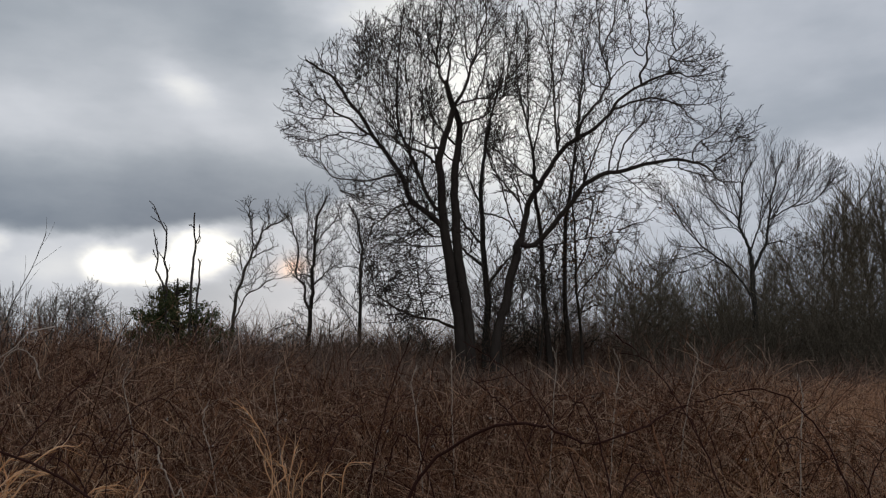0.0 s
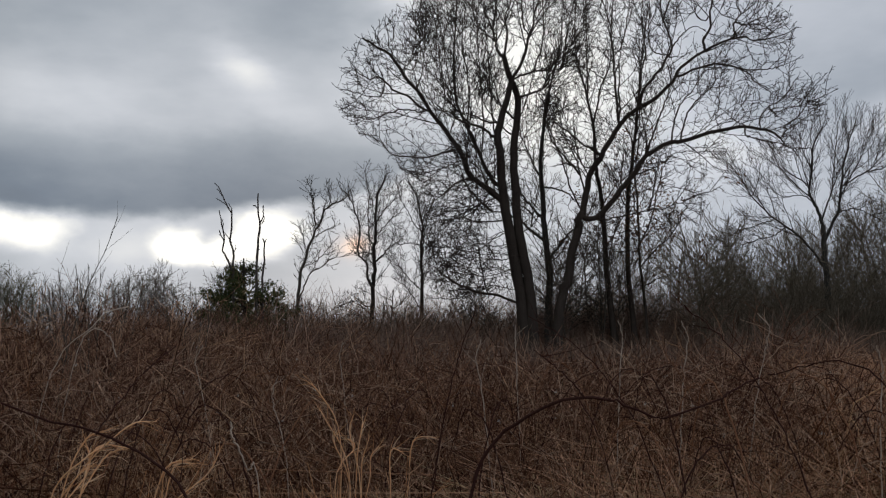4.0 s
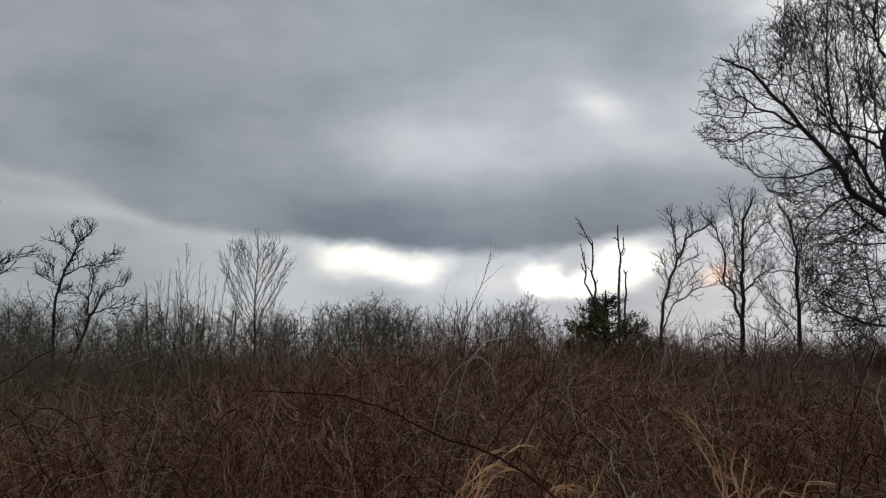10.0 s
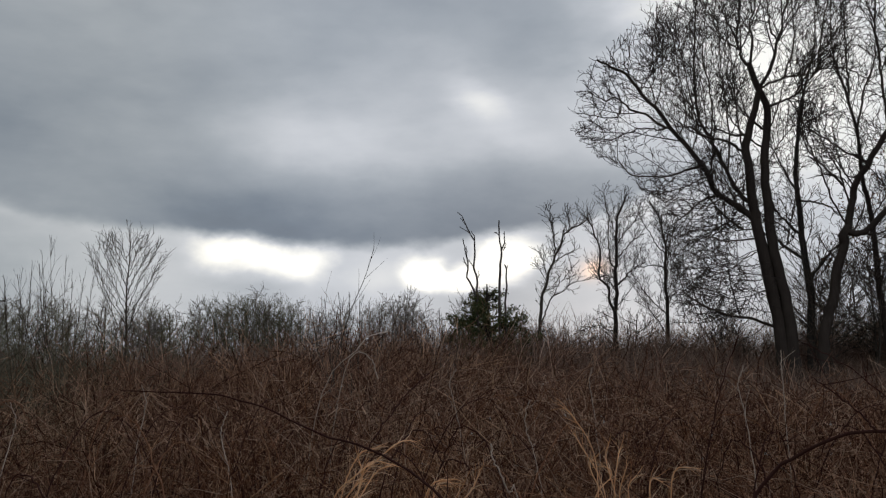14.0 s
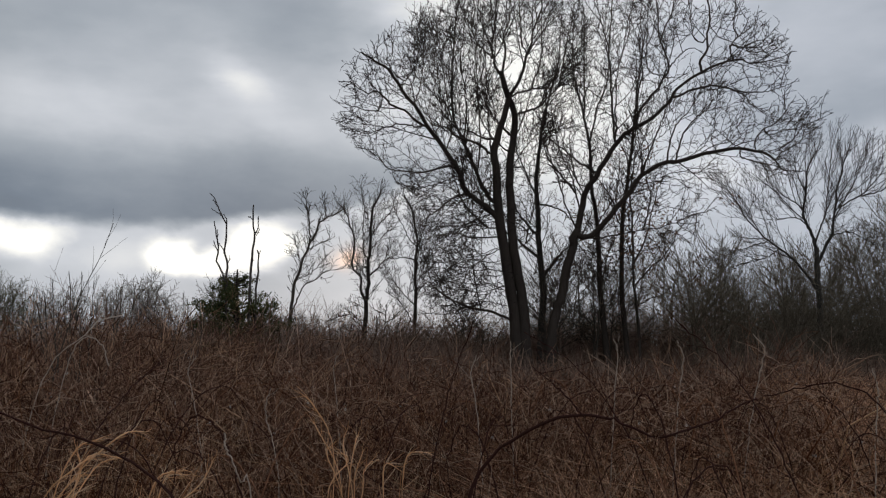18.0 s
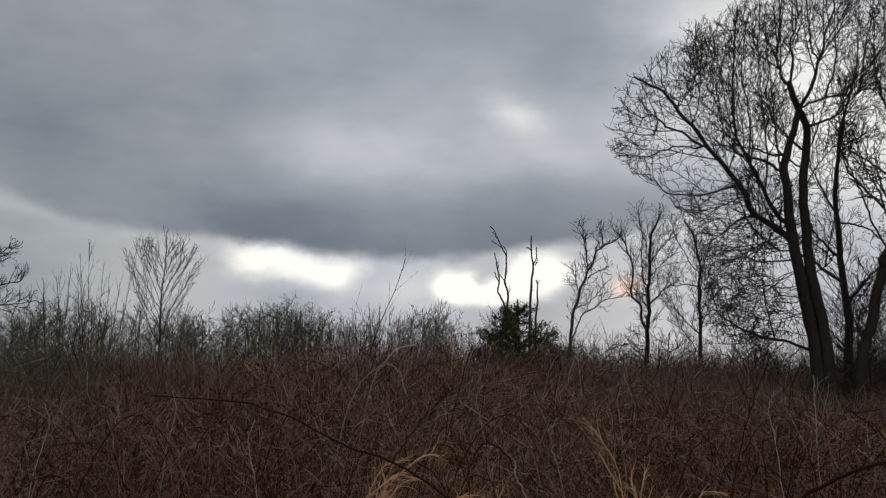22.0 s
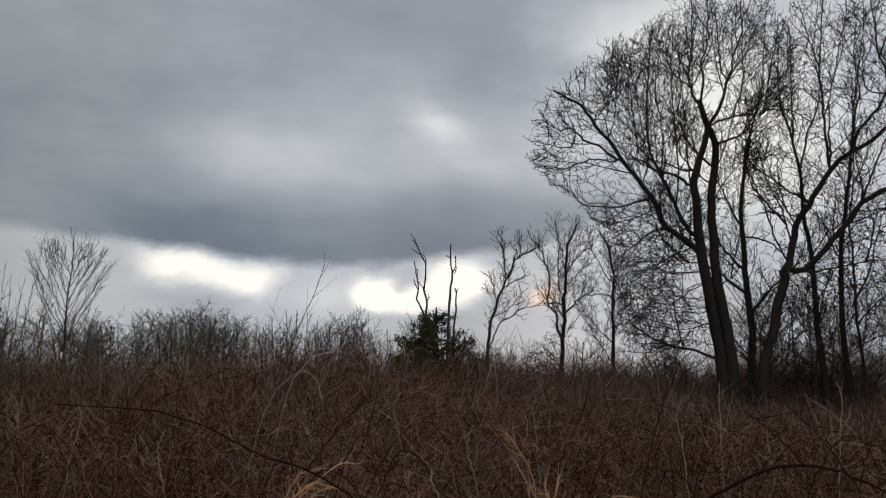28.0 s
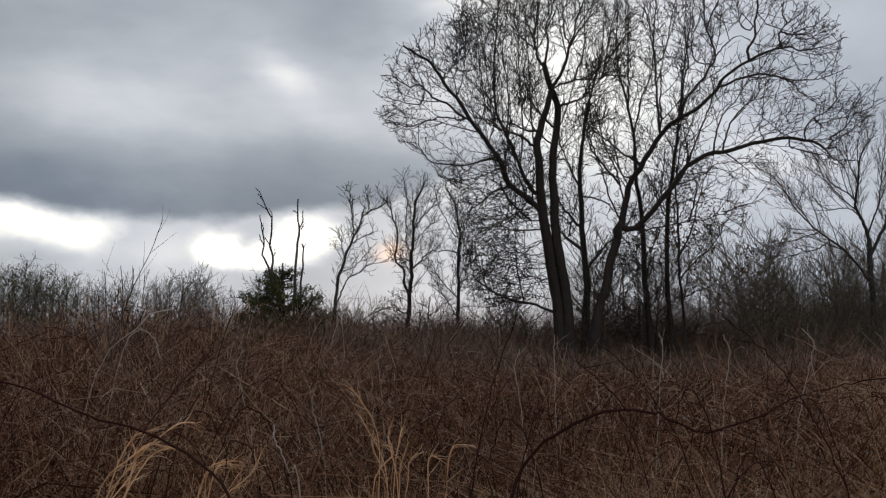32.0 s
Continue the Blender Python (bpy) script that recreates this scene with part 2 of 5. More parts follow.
CANE_MID = material("brown_brush", [(0.03, 0.015, 0.011), (0.1, 0.051, 0.038), (0.25, 0.141, 0.103), (0.56, 0.371, 0.263)], 0.95, 10, 0.5, 0.0, 0.25, patch=(1.08, 1.0, 0.82))
CANE_OLIVE = material("dull_brown_brush", [(0.04, 0.023, 0.015), (0.14, 0.083, 0.052), (0.28, 0.178, 0.112), (0.52, 0.36, 0.239)], 0.95, 10, 0.5, 0.0, 0.25)
CANE_FAR = material("grey_brown_brush", [(0.1, 0.064, 0.049), (0.2, 0.134, 0.102), (0.34, 0.245, 0.19)], 0.9, 5, 0.5, 0.0, 0.1)
CANE_DARK = material("dark_bramble_cane", [(0.03, 0.014, 0.012), (0.07, 0.032, 0.026)], 0.85, 60, 0.3, 0.2)
PALE_STALK = material("bleached_stalk", [(0.3, 0.23, 0.18), (0.6, 0.5, 0.41)], 0.75, 60, 0.2, 0.2)
GRASS = material("dead_grass", [(0.12, 0.066, 0.04), (0.26, 0.16, 0.1), (0.44, 0.3, 0.2)], 0.7, 30, 0.1, 0.0)
PALE_TWIG = material("pale_twigs", [(0.045, 0.02, 0.012), (0.13, 0.062, 0.04), (0.27, 0.152, 0.101), (0.5, 0.352, 0.253)], 0.8, 60, 0.3, 0.0, 0.5)
TAN_GRASS = material("rusty_grass", [(0.36, 0.18, 0.1), (0.54, 0.3, 0.18), (0.74, 0.48, 0.32)], 0.75, 30, 0.1, 0.0)
DRY_GRASS = material("dull_straw", [(0.26, 0.17, 0.09), (0.44, 0.315, 0.17), (0.62, 0.48, 0.29)], 0.75, 40, 0.1, 0.0)
STRAW = material("golden_straw", [(0.55, 0.25, 0.11), (0.76, 0.42, 0.21), (0.88, 0.65, 0.45)], 0.65, 60, 0.1, 0.0)
SEED = material("pale_seed_fluff", [(0.45, 0.42, 0.38), (0.62, 0.58, 0.54)], 0.95, 60, 1, 0.0)
CEDAR = material("cedar_foliage", [(0.035, 0.05, 0.024), (0.065, 0.085, 0.038), (0.11, 0.11, 0.05), (0.16, 0.125, 0.06)], 0.7, 12, 1, 0.0, 1.5)
DRY_LEAF = material("dry_oak_leaves", [(0.07, 0.042, 0.025), (0.12, 0.07, 0.04), (0.17, 0.1, 0.06)], 0.8, 12, 1, 0.0)
GROUND = material("leaf_litter_soil", [(0.06, 0.034, 0.024), (0.12, 0.07, 0.048), (0.17, 0.105, 0.068)], 0.95, 14, 1, 0.6, 1.2, "object")

# ---- geometry helpers ----


def unit(v):
    return v / np.maximum(np.linalg.norm(v, axis=-1, keepdims=True), 1e-9)


def resample(pts, k):
    """A smooth line of k points through a few."""
    p = np.asarray(pts, float)
    q = np.vstack([2 * p[0] - p[1], p, 2 * p[-1] - p[-2]])
    s = np.linspace(0, len(p) - 1, k)
    i = np.minimum(s.astype(int), len(p) - 2)
    u = (s - i)[:, None]
    a, b, c, d = q[i], q[i + 1], q[i + 2], q[i + 3]
    return 0.5 * (2 * b + (c - a) * u + (2 * a - 5 * b + 4 * c - d) * u**2 + (3 * b - a - 3 * c + d) * u**3)


def tube_arrays(P, R, sides):
    """Tubes round the lines P (n, k, 3) with radii R (n, k): vertices, quads and end triangles."""
    n, k, _ = P.shape
    tan = unit(np.gradient(P, axis=1))
    ref = np.where(np.abs(tan[:, :1, 2:3]) > 0.85, np.array([1.0, 0.3, 0.0]), np.array([0.0, 0.0, 1.0]))
    side = unit(np.cross(tan, ref))
    other = np.cross(tan, side)
    ang = np.arange(sides) * 2 * np.pi / sides
    ring = side[:, :, None] * np.cos(ang)[:, None] + other[:, :, None] * np.sin(ang)[:, None]
    V = (P[:, :, None] + ring * R[:, :, None, None]).reshape(-1, 3)
    j = np.arange(sides)
    a = (np.arange(k - 1)[:, None] * sides + j).ravel()
    b = (np.arange(k - 1)[:, None] * sides + (j + 1) % sides).ravel()
    quad = np.stack([a, b, b + sides, a + sides], -1)
    F = (quad[None] + (np.arange(n) * k * sides)[:, None, None]).reshape(-1, 4)
    return V, F


def mesh_of(name, pieces, mat, smooth=True):
    """One mesh out of several (vertices, quads)."""
    V = np.concatenate([p[0] for p in pieces])
    offs = np.cumsum([0] + [len(p[0]) for p in pieces[:-1]])
    F = np.concatenate([p[1] + o for p, o in zip(pieces, offs)])
    me = bpy.data.meshes.new(name)
    me.vertices.add(len(V))
    me.vertices.foreach_set("co", V.astype(np.float32).ravel())
    me.loops.add(F.size)
    me.loops.foreach_set("vertex_index", F.astype(np.int32).ravel())
    me.polygons.add(len(F))
    me.polygons.foreach_set("loop_start", np.arange(0, F.size, F.shape[1], dtype=np.int32))
    me.polygons.foreach_set("use_smooth", np.full(len(F), smooth))
    me.update(calc_edges=True)
    me.materials.append(mat)
    return me


def part(name, pieces, mat, parent=None, label="", smooth=True):
    ob = new(name, mesh_of(name, pieces, mat, smooth))
    if parent:
        ob.parent = parent
    return tagged(ob, label)


def thing(name, label, category, m, group="", kind=""):
    ob = new(name)
    ob.matrix_world = m
    return tagged(ob, label, category, group, kind)


def shoots(rng, P, R, count, length, angle, up, wander, k=5, s0=0.15, thin=0.6, r_end=0.35, r_min=0.004, taper=0.5, slim=0.009, heart=None, spread=0.12):
    """Side shoots of the lines P, R: count in all, evenly spaced, turning round the stem; heart: the crown's middle, which they grow away from."""
    n, kk, _ = P.shape
    lens = np.linalg.norm(np.diff(P, axis=1), axis=-1).sum(1)
    who = np.minimum(np.searchsorted(np.cumsum(lens / lens.sum()), (np.arange(count) + rng.random(count)) / count), n - 1)
    first = np.searchsorted(who, who)
    mine = np.bincount(who, minlength=n)[who]
    order = np.arange(count) - first
    s = s0 + (1 - s0) * ((order + 0.15 + 0.7 * rng.random(count)) / mine) ** 0.9
    f = s * (kk - 1)
    i = np.minimum(f.astype(int), kk - 2)
    u = (f - i)[:, None]
    start = P[who, i] * (1 - u) + P[who, i + 1] * u
    tan = unit(P[who, i + 1] - P[who, i])
    r0 = (R[who, i] * (1 - u[:, 0]) + R[who, i + 1] * u[:, 0]) * thin
    e1 = unit(np.cross(tan, np.array([0.31, 0.17, 0.93])))
    e2 = np.cross(tan, e1)
    phi = (order * 2.4 + rng.normal(0, 0.5, count) + rng.random(n)[who] * 6.28)[:, None]
    side = e1 * np.cos(phi) + e2 * np.sin(phi)
    a = np.radians(rng.normal(angle, angle * 0.2, count) * (1.15 - 0.4 * s))[:, None]
    pull = np.zeros((count, 3)) + np.array([0, 0, up])
    if heart is not None:
        pull = pull + unit((start - heart) * np.array([1, 1, 0.7])) * spread
    d = unit(tan * np.cos(a) + side * np.sin(a) + pull * 0.5)
    L = length * (0.45 + 0.75 * rng.random(count)) * (1 - taper * s)
    seg = (L / (k - 1))[:, None]
    bend = rng.normal(size=(count, 3)) * wander * 0.5
    Q = [start]
    for _ in range(k - 1):
        d = unit(d + bend + rng.normal(size=(count, 3)) * wander * 0.55 + pull * (1.2 / (k - 1)))
        Q.append(Q[-1] + d * seg)
    r0 = np.maximum(np.minimum(r0, slim * L + 0.3 * r_min), r_min)
    return np.stack(Q, 1), np.maximum(r0[:, None] * np.linspace(1, r_end, k), r_min * 0.6)


def crown(rng, P, R, plan, r_min, coarse=False, bulge=0.05):
    """Levels of branches and twigs. plan: per level (shoots per metre of parent, length, angle, up, wander)."""
    out = []
    heart = np.array([P[:, :, 0].mean(), P[:, :, 1].mean(), P[:, :, 2].min() * 0.6 + P[:, :, 2].max() * 0.4])
    hull = P.reshape(-1, 3)[:, ::2] - heart[::2]
    turn, far = np.degrees(np.arctan2(hull[:, 1], hull[:, 0])), np.hypot(hull[:, 0], hull[:, 1])
    rim = np.array([far[np.abs((turn - a + 180) % 360 - 180) < 9].max(initial=0.5) for a in range(-180, 181, 10)]) + bulge
    for i, (per, length, angle, up, wander) in enumerate(plan):
        total = np.linalg.norm(np.diff(P, axis=1), axis=-1).sum()
        k, sides, slim = ((5, 3, 0.018), (3, 3, 0.015), (2, 3, 0.012))[i] if coarse else ((7, 4, 0.012), (5, 3, 0.014), (3, 3, 0.013), (2, 3, 0.013))[i]
        P, R = shoots(rng, P, R, max(3, int(total * per)), length, angle, up, wander, k, 0.2 if i == 0 else 0.12, 0.6, 0.4, r_min * (1.15, 0.95, 0.8, 0.7)[i], (0.55, 0.45, 0.35, 0.35)[i], slim, heart, (0.3, 0.14, 0.1, 0.1)[i])
        # shoots that would grow past the crown's rim stay shorter
        near, tip = P[:, 0, ::2] - heart[::2], P[:, -1, ::2] - heart[::2]
        room = np.interp(np.degrees(np.arctan2(tip[:, 1], tip[:, 0])), np.arange(-180, 181, 10), rim)
        r0, r1 = np.hypot(near[:, 0], near[:, 1]), np.hypot(tip[:, 0], tip[:, 1])
        keep = np.where(r1 > room, np.clip((room - r0) / np.maximum(r1 - r0, 0.01), 0.25, 1), 1.0)
        P = P[:, :1] + (P - P[:, :1]) * keep[:, None, None]
        out.append(tube_arrays(P, R, sides))
    return out


def bough(limbs, kind, r0, r1, sway, *pts):
    """Adds a trunk or limb to a list: radius at start and end, sway in depth, points to the right and up as seen from the path."""
    limbs.append((kind, r0, r1, sway, pts))


def deep_boughs(limbs, count, left, right, low, high, reach, seed):
    """More boughs that grow towards the path or away from it, from the stems of one stretch."""
    rng = np.random.default_rng(seed)
    nodes = [p for _, _, _, _, pts in limbs for p in pts if low < p[1] < high and left < p[0] < right]
    for _ in range(count):
        x, z = nodes[rng.integers(len(nodes))]
        out, rise = rng.normal(0, 0.32 * reach), reach * (0.35 + 0.65 * rng.random())
        bough(limbs, "limb", 0.03 + 0.02 * rng.random(), 0.012, rng.choice((-1, 1)) * reach * (0.15 + 0.4 * rng.random()), (x, z), (x + 0.35 * out, z + 0.25 * rise), (x + 0.8 * out, z + 0.62 * rise), (x + out, z + rise))


def bare_tree(name, label, az, d, limbs, plan, seed, bark=BARK, twig=TWIG, r_min=0.009, group="", coarse=False, bulge=0.05):
    """A leafless tree out of boughs, with levels of twigs grown on them."""
    rng = np.random.default_rng(seed)
    root = thing(name, label, "tree", Matrix.Translation(spot(az, d)) @ pose(0, 0, 0, 0, 0, az), group)
    lines, radii, stem = [], [], None
    for kind, r0, r1, sway, pts in limbs:
        k = 27
        base = rng.normal(0, 0.05)
        pts = list(pts)
        if kind == "limb":
            seen = np.concatenate(lines)
            hold = seen[np.argmin((seen[:, 0] - pts[0][0]) ** 2 + (seen[:, 2] - pts[0][1]) ** 2)]
            base, pts[0] = hold[1], (hold[0], hold[2])
        p = []
        for i, (x, z) in enumerate(pts):
            y = base + sway * (i / (len(pts) - 1)) ** 1.3
            f = 1.0 if kind == "limb" and i == 0 else 1 + y / d
            p.append((x * f, y, 1.6 + (z - 1.6) * f))
        if kind == "trunk" and pts[0][1] < 2.6:
            p = [(p[0][0] + 0.1 * (p[0][0] - p[1][0]), p[0][1], -0.15)] + p
        line = resample(p, k)
        line[1:-1] += rng.normal(0, 0.012 + 0.08 * r1, (k - 2, 3)) + (0.012 * np.cumsum(rng.normal(0, 1, (k - 2, 3)), 0) * np.sin(np.linspace(0.2, 2.9, k - 2))[:, None] if r0 > 0.04 and kind == "limb" else 0.0)
        rad = r1 + (r0 - r1) * np.linspace(1, 0, k) ** 0.9
        if kind == "trunk":
            rad[:3] *= (1.45, 1.18, 1.05)
        made = part(kind, [tube_arrays(line[None], rad[None], 9 if r0 > 0.1 else 6)], bark, root if kind == "trunk" else stem)
        stem = stem or made
        lines.append(line)
        radii.append(rad)
    P, R = np.array(lines), np.array(radii)
    weight = []
    for (kind, *_), line, rad in zip(limbs, P, R):
        if kind == "trunk" and rad[-1] > 0.05:
            continue
        weight.append((line, rad))
    P, R = np.array([w[0] for w in weight]), np.array([w[1] for w in weight])
    part("crown", crown(rng, P, R, plan, r_min, coarse, 0.6 if coarse else bulge), twig, root)
    return root

def wood_tree(seed, height, spread, stems=1):
    """A slender forest tree in plain local limbs, for copying."""
    rng = np.random.default_rng(seed)
    limbs = []
    for k in range(stems):
        x, lean = rng.normal(0, 0.12 * stems), rng.normal(0, 0.5 * spread)
        pts = [(x + lean * s**1.3 + rng.normal(0, 0.06), height * s) for s in (0.14, 0.35, 0.55, 0.78, 1.0)]
        limbs.append(("trunk", 0.0066 * height + 0.01, 0.014, rng.normal(0, 0.4), pts))
        for j in range(8):
            s = 0.3 + 0.075 * j + 0.05 * rng.random()
            b = x + lean * s**1.3
            side = rng.choice((-1, 1)) * spread * (1.1 - 0.6 * s)
            limbs.append(("limb", 0.0026 * height + 0.006, 0.01, rng.normal(0, 0.8), [(b, height * s), (b + side * 0.6, height * (s + 0.09)), (b + side * 1.15, height * (s + 0.24))]))
    return limbs


# ---- ground ----
rng = np.random.default_rng(5)


def swell(x, y):
    return 0.06 * np.sin(x * 0.35 + 1.0) * np.cos(y * 0.28) + 0.03 * np.sin(x * 1.3) * np.sin(y * 1.1 + 2)


def ground_sheet():
    r = np.concatenate([np.linspace(0.3, 30, 50), np.geomspace(32, 4000, 40)])
    a = np.linspace(0, 2 * np.pi, 121)[:-1]
    X, Y = np.outer(r, np.cos(a)), np.outer(r, np.sin(a))
    fade = np.clip(1 - (r - 30) / 40, 0, 1)[:, None]
    V = np.stack([X, Y, swell(X, Y) * fade], -1).reshape(-1, 3)
    n = len(a)
    i = (np.arange(len(r) - 1)[:, None] * n + np.arange(n)).ravel()
    j = (np.arange(len(r) - 1)[:, None] * n + (np.arange(n) + 1) % n).ravel()
    F = np.stack([i, i + n, j + n, j], -1)
    hub = np.stack([np.arange(0, n, 2), np.arange(1, n, 2), (np.arange(2, n + 2, 2)) % n, np.full(n // 2, len(V))], -1)
    return np.vstack([V, [[0, 0, 0]]]), np.vstack([F, hub])


ground = part("ground", [ground_sheet()], GROUND)
tagged(ground, "brown leaf-littered soil under a dead winter thicket", "ground", kind="structure")

# ---- the large trees ----
BIG = [(2.1, 2.1, 52, 0.24, 0.09), (3.5, 1.05, 58, 0.14, 0.14), (4.6, 0.5, 60, 0.08, 0.2), (3.2, 0.25, 56, 0.06, 0.22)]
oak = []
bough(oak, "trunk", 0.217, 0.094, -0.3, (-0.2, 2.05), (-0.35, 3.25), (-0.5, 4.2), (-0.6, 5.2), (-0.75, 5.9), (-0.8, 6.6), (-0.8, 7.4), (-0.9, 8.2), (-0.8, 8.9), (-0.6, 9.55), (-0.4, 10.25))
bough(oak, "trunk", 0.192, 0.086, 0.3, (0.1, 2.05), (0.0, 3.2), (-0.15, 4.2), (-0.3, 5.2), (-0.35, 6.2), (-0.4, 7.2), (-0.35, 8.0), (-0.25, 8.8), (-0.15, 9.5), (-0.35, 10.25), (-0.55, 10.9), (-0.65, 11.3))
bough(oak, "limb", 0.102, 0.029, -1.8, (-0.75, 5.9), (-1.2, 6.4), (-1.65, 6.75), (-1.95, 7.0), (-2.2, 7.75), (-2.55, 8.25), (-2.9, 8.75), (-3.35, 9.4), (-3.8, 10.15), (-4.2, 10.65), (-4.5, 11.15), (-4.85, 11.65), (-5.15, 11.8), (-5.45, 12.05), (-5.7, 12.2))
bough(oak, "limb", 0.081, 0.021, 0.9, (-0.8, 6.4), (-1.1, 6.75), (-1.35, 7.25), (-1.55, 7.7), (-1.85, 8.45), (-2.1, 9.0), (-2.3, 9.7), (-2.35, 10.5), (-2.35, 11.45), (-2.3, 12.4), (-2.15, 14.1))
bough(oak, "limb", 0.053, 0.021, -1.0, (-1.05, 8.2), (-1.45, 8.65), (-1.9, 8.8), (-2.3, 9.0), (-2.65, 9.3), (-3.1, 9.4))
bough(oak, "limb", 0.046, 0.012, 1.0, (-0.95, 8.7), (-1.35, 8.9), (-1.8, 9.1), (-2.1, 9.2), (-2.45, 9.35))
bough(oak, "limb", 0.046, 0.009, -1.2, (-3.25, 9.3), (-3.65, 9.55), (-4.1, 9.9), (-4.6, 10.15), (-4.85, 10.4), (-5.15, 10.65), (-5.45, 10.6), (-5.75, 10.8), (-6.05, 11.05), (-6.35, 11.15))
bough(oak, "limb", 0.025, 0.009, 0.8, (-4.6, 10.15), (-5.0, 10.05), (-5.4, 10.0), (-5.75, 10.1), (-6.15, 10.25), (-6.5, 10.35))
bough(oak, "limb", 0.032, 0.009, 0.9, (-3.25, 9.3), (-3.7, 9.35), (-3.95, 9.45), (-4.5, 9.45), (-4.85, 9.35), (-5.25, 9.2), (-5.6, 9.2), (-5.95, 9.3), (-6.3, 9.4))
bough(oak, "limb", 0.039, 0.009, -1.5, (-2.45, 7.65), (-2.8, 7.85), (-3.15, 7.75), (-3.6, 7.7), (-3.95, 7.75), (-4.6, 7.85), (-4.85, 8.05), (-5.05, 8.4), (-5.25, 8.6))
bough(oak, "limb", 0.039, 0.009, 1.2, (-1.9, 6.95), (-2.3, 6.8), (-2.6, 6.6), (-2.9, 6.35), (-3.2, 6.15), (-3.35, 5.8), (-3.4, 5.45))
bough(oak, "limb", 0.025, 0.009, -0.9, (-1.7, 6.75), (-2.2, 6.6), (-2.65, 6.5), (-3.0, 6.3), (-3.5, 6.4))
bough(oak, "limb", 0.025, 0.009, 0.7, (-2.25, 7.45), (-2.7, 7.35), (-3.1, 7.25), (-3.65, 7.15), (-4.0, 7.15))
bough(oak, "limb", 0.032, 0.009, -1.4, (-0.75, 5.25), (-1.25, 5.35), (-1.7, 5.35), (-2.1, 5.5), (-2.45, 5.5), (-2.7, 5.45), (-2.9, 5.65), (-3.2, 5.6))
bough(oak, "limb", 0.025, 0.009, 0.8, (-2.1, 5.5), (-1.75, 5.8), (-1.45, 6.05), (-1.1, 6.15))
bough(oak, "limb", 0.053, 0.012, -1.6, (-0.4, 2.6), (-0.95, 2.75), (-1.4, 2.85), (-1.9, 3.0), (-2.45, 3.2), (-2.8, 3.45), (-3.1, 3.75), (-3.25, 4.15), (-3.35, 4.65), (-3.5, 4.95))
bough(oak, "limb", 0.018, 0.009, 0.6, (-1.9, 3.0), (-2.35, 2.75), (-2.8, 2.7), (-3.5, 2.75))
bough(oak, "limb", 0.06, 0.012, -0.6, (-0.6, 11.25), (-0.85, 11.5), (-0.9, 11.9), (-0.95, 12.45), (-0.85, 13.2), (-0.8, 14.4), (-0.8, 15.35))
bough(oak, "limb", 0.032, 0.012, 0.8, (-0.9, 11.8), (-1.25, 12.1), (-1.5, 12.4), (-1.65, 12.8), (-1.8, 13.3))
bough(oak, "limb", 0.025, 0.009, -0.7, (-0.95, 12.55), (-1.25, 12.8), (-1.55, 12.9), (-1.65, 13.2))
bough(oak, "limb", 0.046, 0.012, 0.9, (-0.6, 11.25), (-0.5, 12.05), (-0.55, 12.65), (-0.4, 13.2), (-0.3, 14.05), (-0.25, 15.15))
bough(oak, "limb", 0.06, 0.012, -0.8, (-0.3, 10.35), (0.05, 11.05), (0.2, 11.5), (0.3, 11.9), (0.45, 12.35), (0.55, 12.95), (0.8, 13.5), (0.8, 14.45), (0.8, 15.55))
bough(oak, "limb", 0.032, 0.012, 1.0, (0.3, 11.85), (0.1, 12.35), (0.05, 13.2), (0.0, 14.45), (0.0, 15.35))
bough(oak, "limb", 0.046, 0.012, -0.9, (-0.15, 9.8), (0.35, 9.85), (0.65, 9.95), (0.95, 10.2), (1.25, 10.55), (1.6, 11.05))
bough(oak, "limb", 0.039, 0.012, 1.2, (-0.25, 10.4), (0.15, 10.55), (0.6, 10.65), (1.15, 10.65), (1.65, 10.75), (2.25, 10.65), (2.65, 10.35), (3.05, 10.0))
bough(oak, "limb", 0.032, 0.012, -1.3, (0.5, 10.6), (0.7, 11.45), (0.8, 12.2), (0.8, 13.25), (0.9, 14.35))
bough(oak, "limb", 0.032, 0.012, 0.8, (1.3, 10.65), (1.5, 11.35), (1.7, 12.4), (1.9, 13.15), (2.0, 14.1))
bough(oak, "limb", 0.032, 0.012, -0.8, (1.05, 10.65), (1.4, 11.25), (1.8, 11.6), (2.15, 12.1), (2.65, 12.45))
bough(oak, "limb", 0.025, 0.009, 0.9, (-3.6, 9.8), (-3.55, 10.85), (-3.45, 11.6), (-3.4, 12.25), (-3.35, 13.6))
bough(oak, "limb", 0.025, 0.009, -0.9, (-2.85, 8.7), (-2.75, 9.7), (-2.85, 10.75), (-2.95, 11.8), (-3.05, 12.8))
bough(oak, "limb", 0.025, 0.009, 0.7, (-2.45, 8.2), (-2.4, 9.25), (-2.55, 10.3), (-2.7, 11.35), (-2.85, 12.4), (-3.0, 13.3))
bough(oak, "limb", 0.032, 0.012, 0.8, (-2.0, 8.85), (-1.9, 9.65), (-1.95, 10.7), (-2.1, 11.75), (-2.0, 12.6), (-1.85, 13.65))
bough(oak, "limb", 0.032, 0.012, -0.8, (-1.5, 7.6), (-1.4, 8.85), (-1.45, 9.85), (-1.5, 11.1), (-1.55, 12.2))
bough(oak, "limb", 0.032, 0.012, 0.9, (-1.0, 8.4), (-1.1, 9.45), (-1.15, 10.5), (-1.2, 11.55), (-1.3, 13.25))
bough(oak, "limb", 0.018, 0.009, -0.5, (-4.5, 11.1), (-4.6, 11.6), (-4.75, 11.9), (-4.55, 12.15), (-4.55, 12.8))
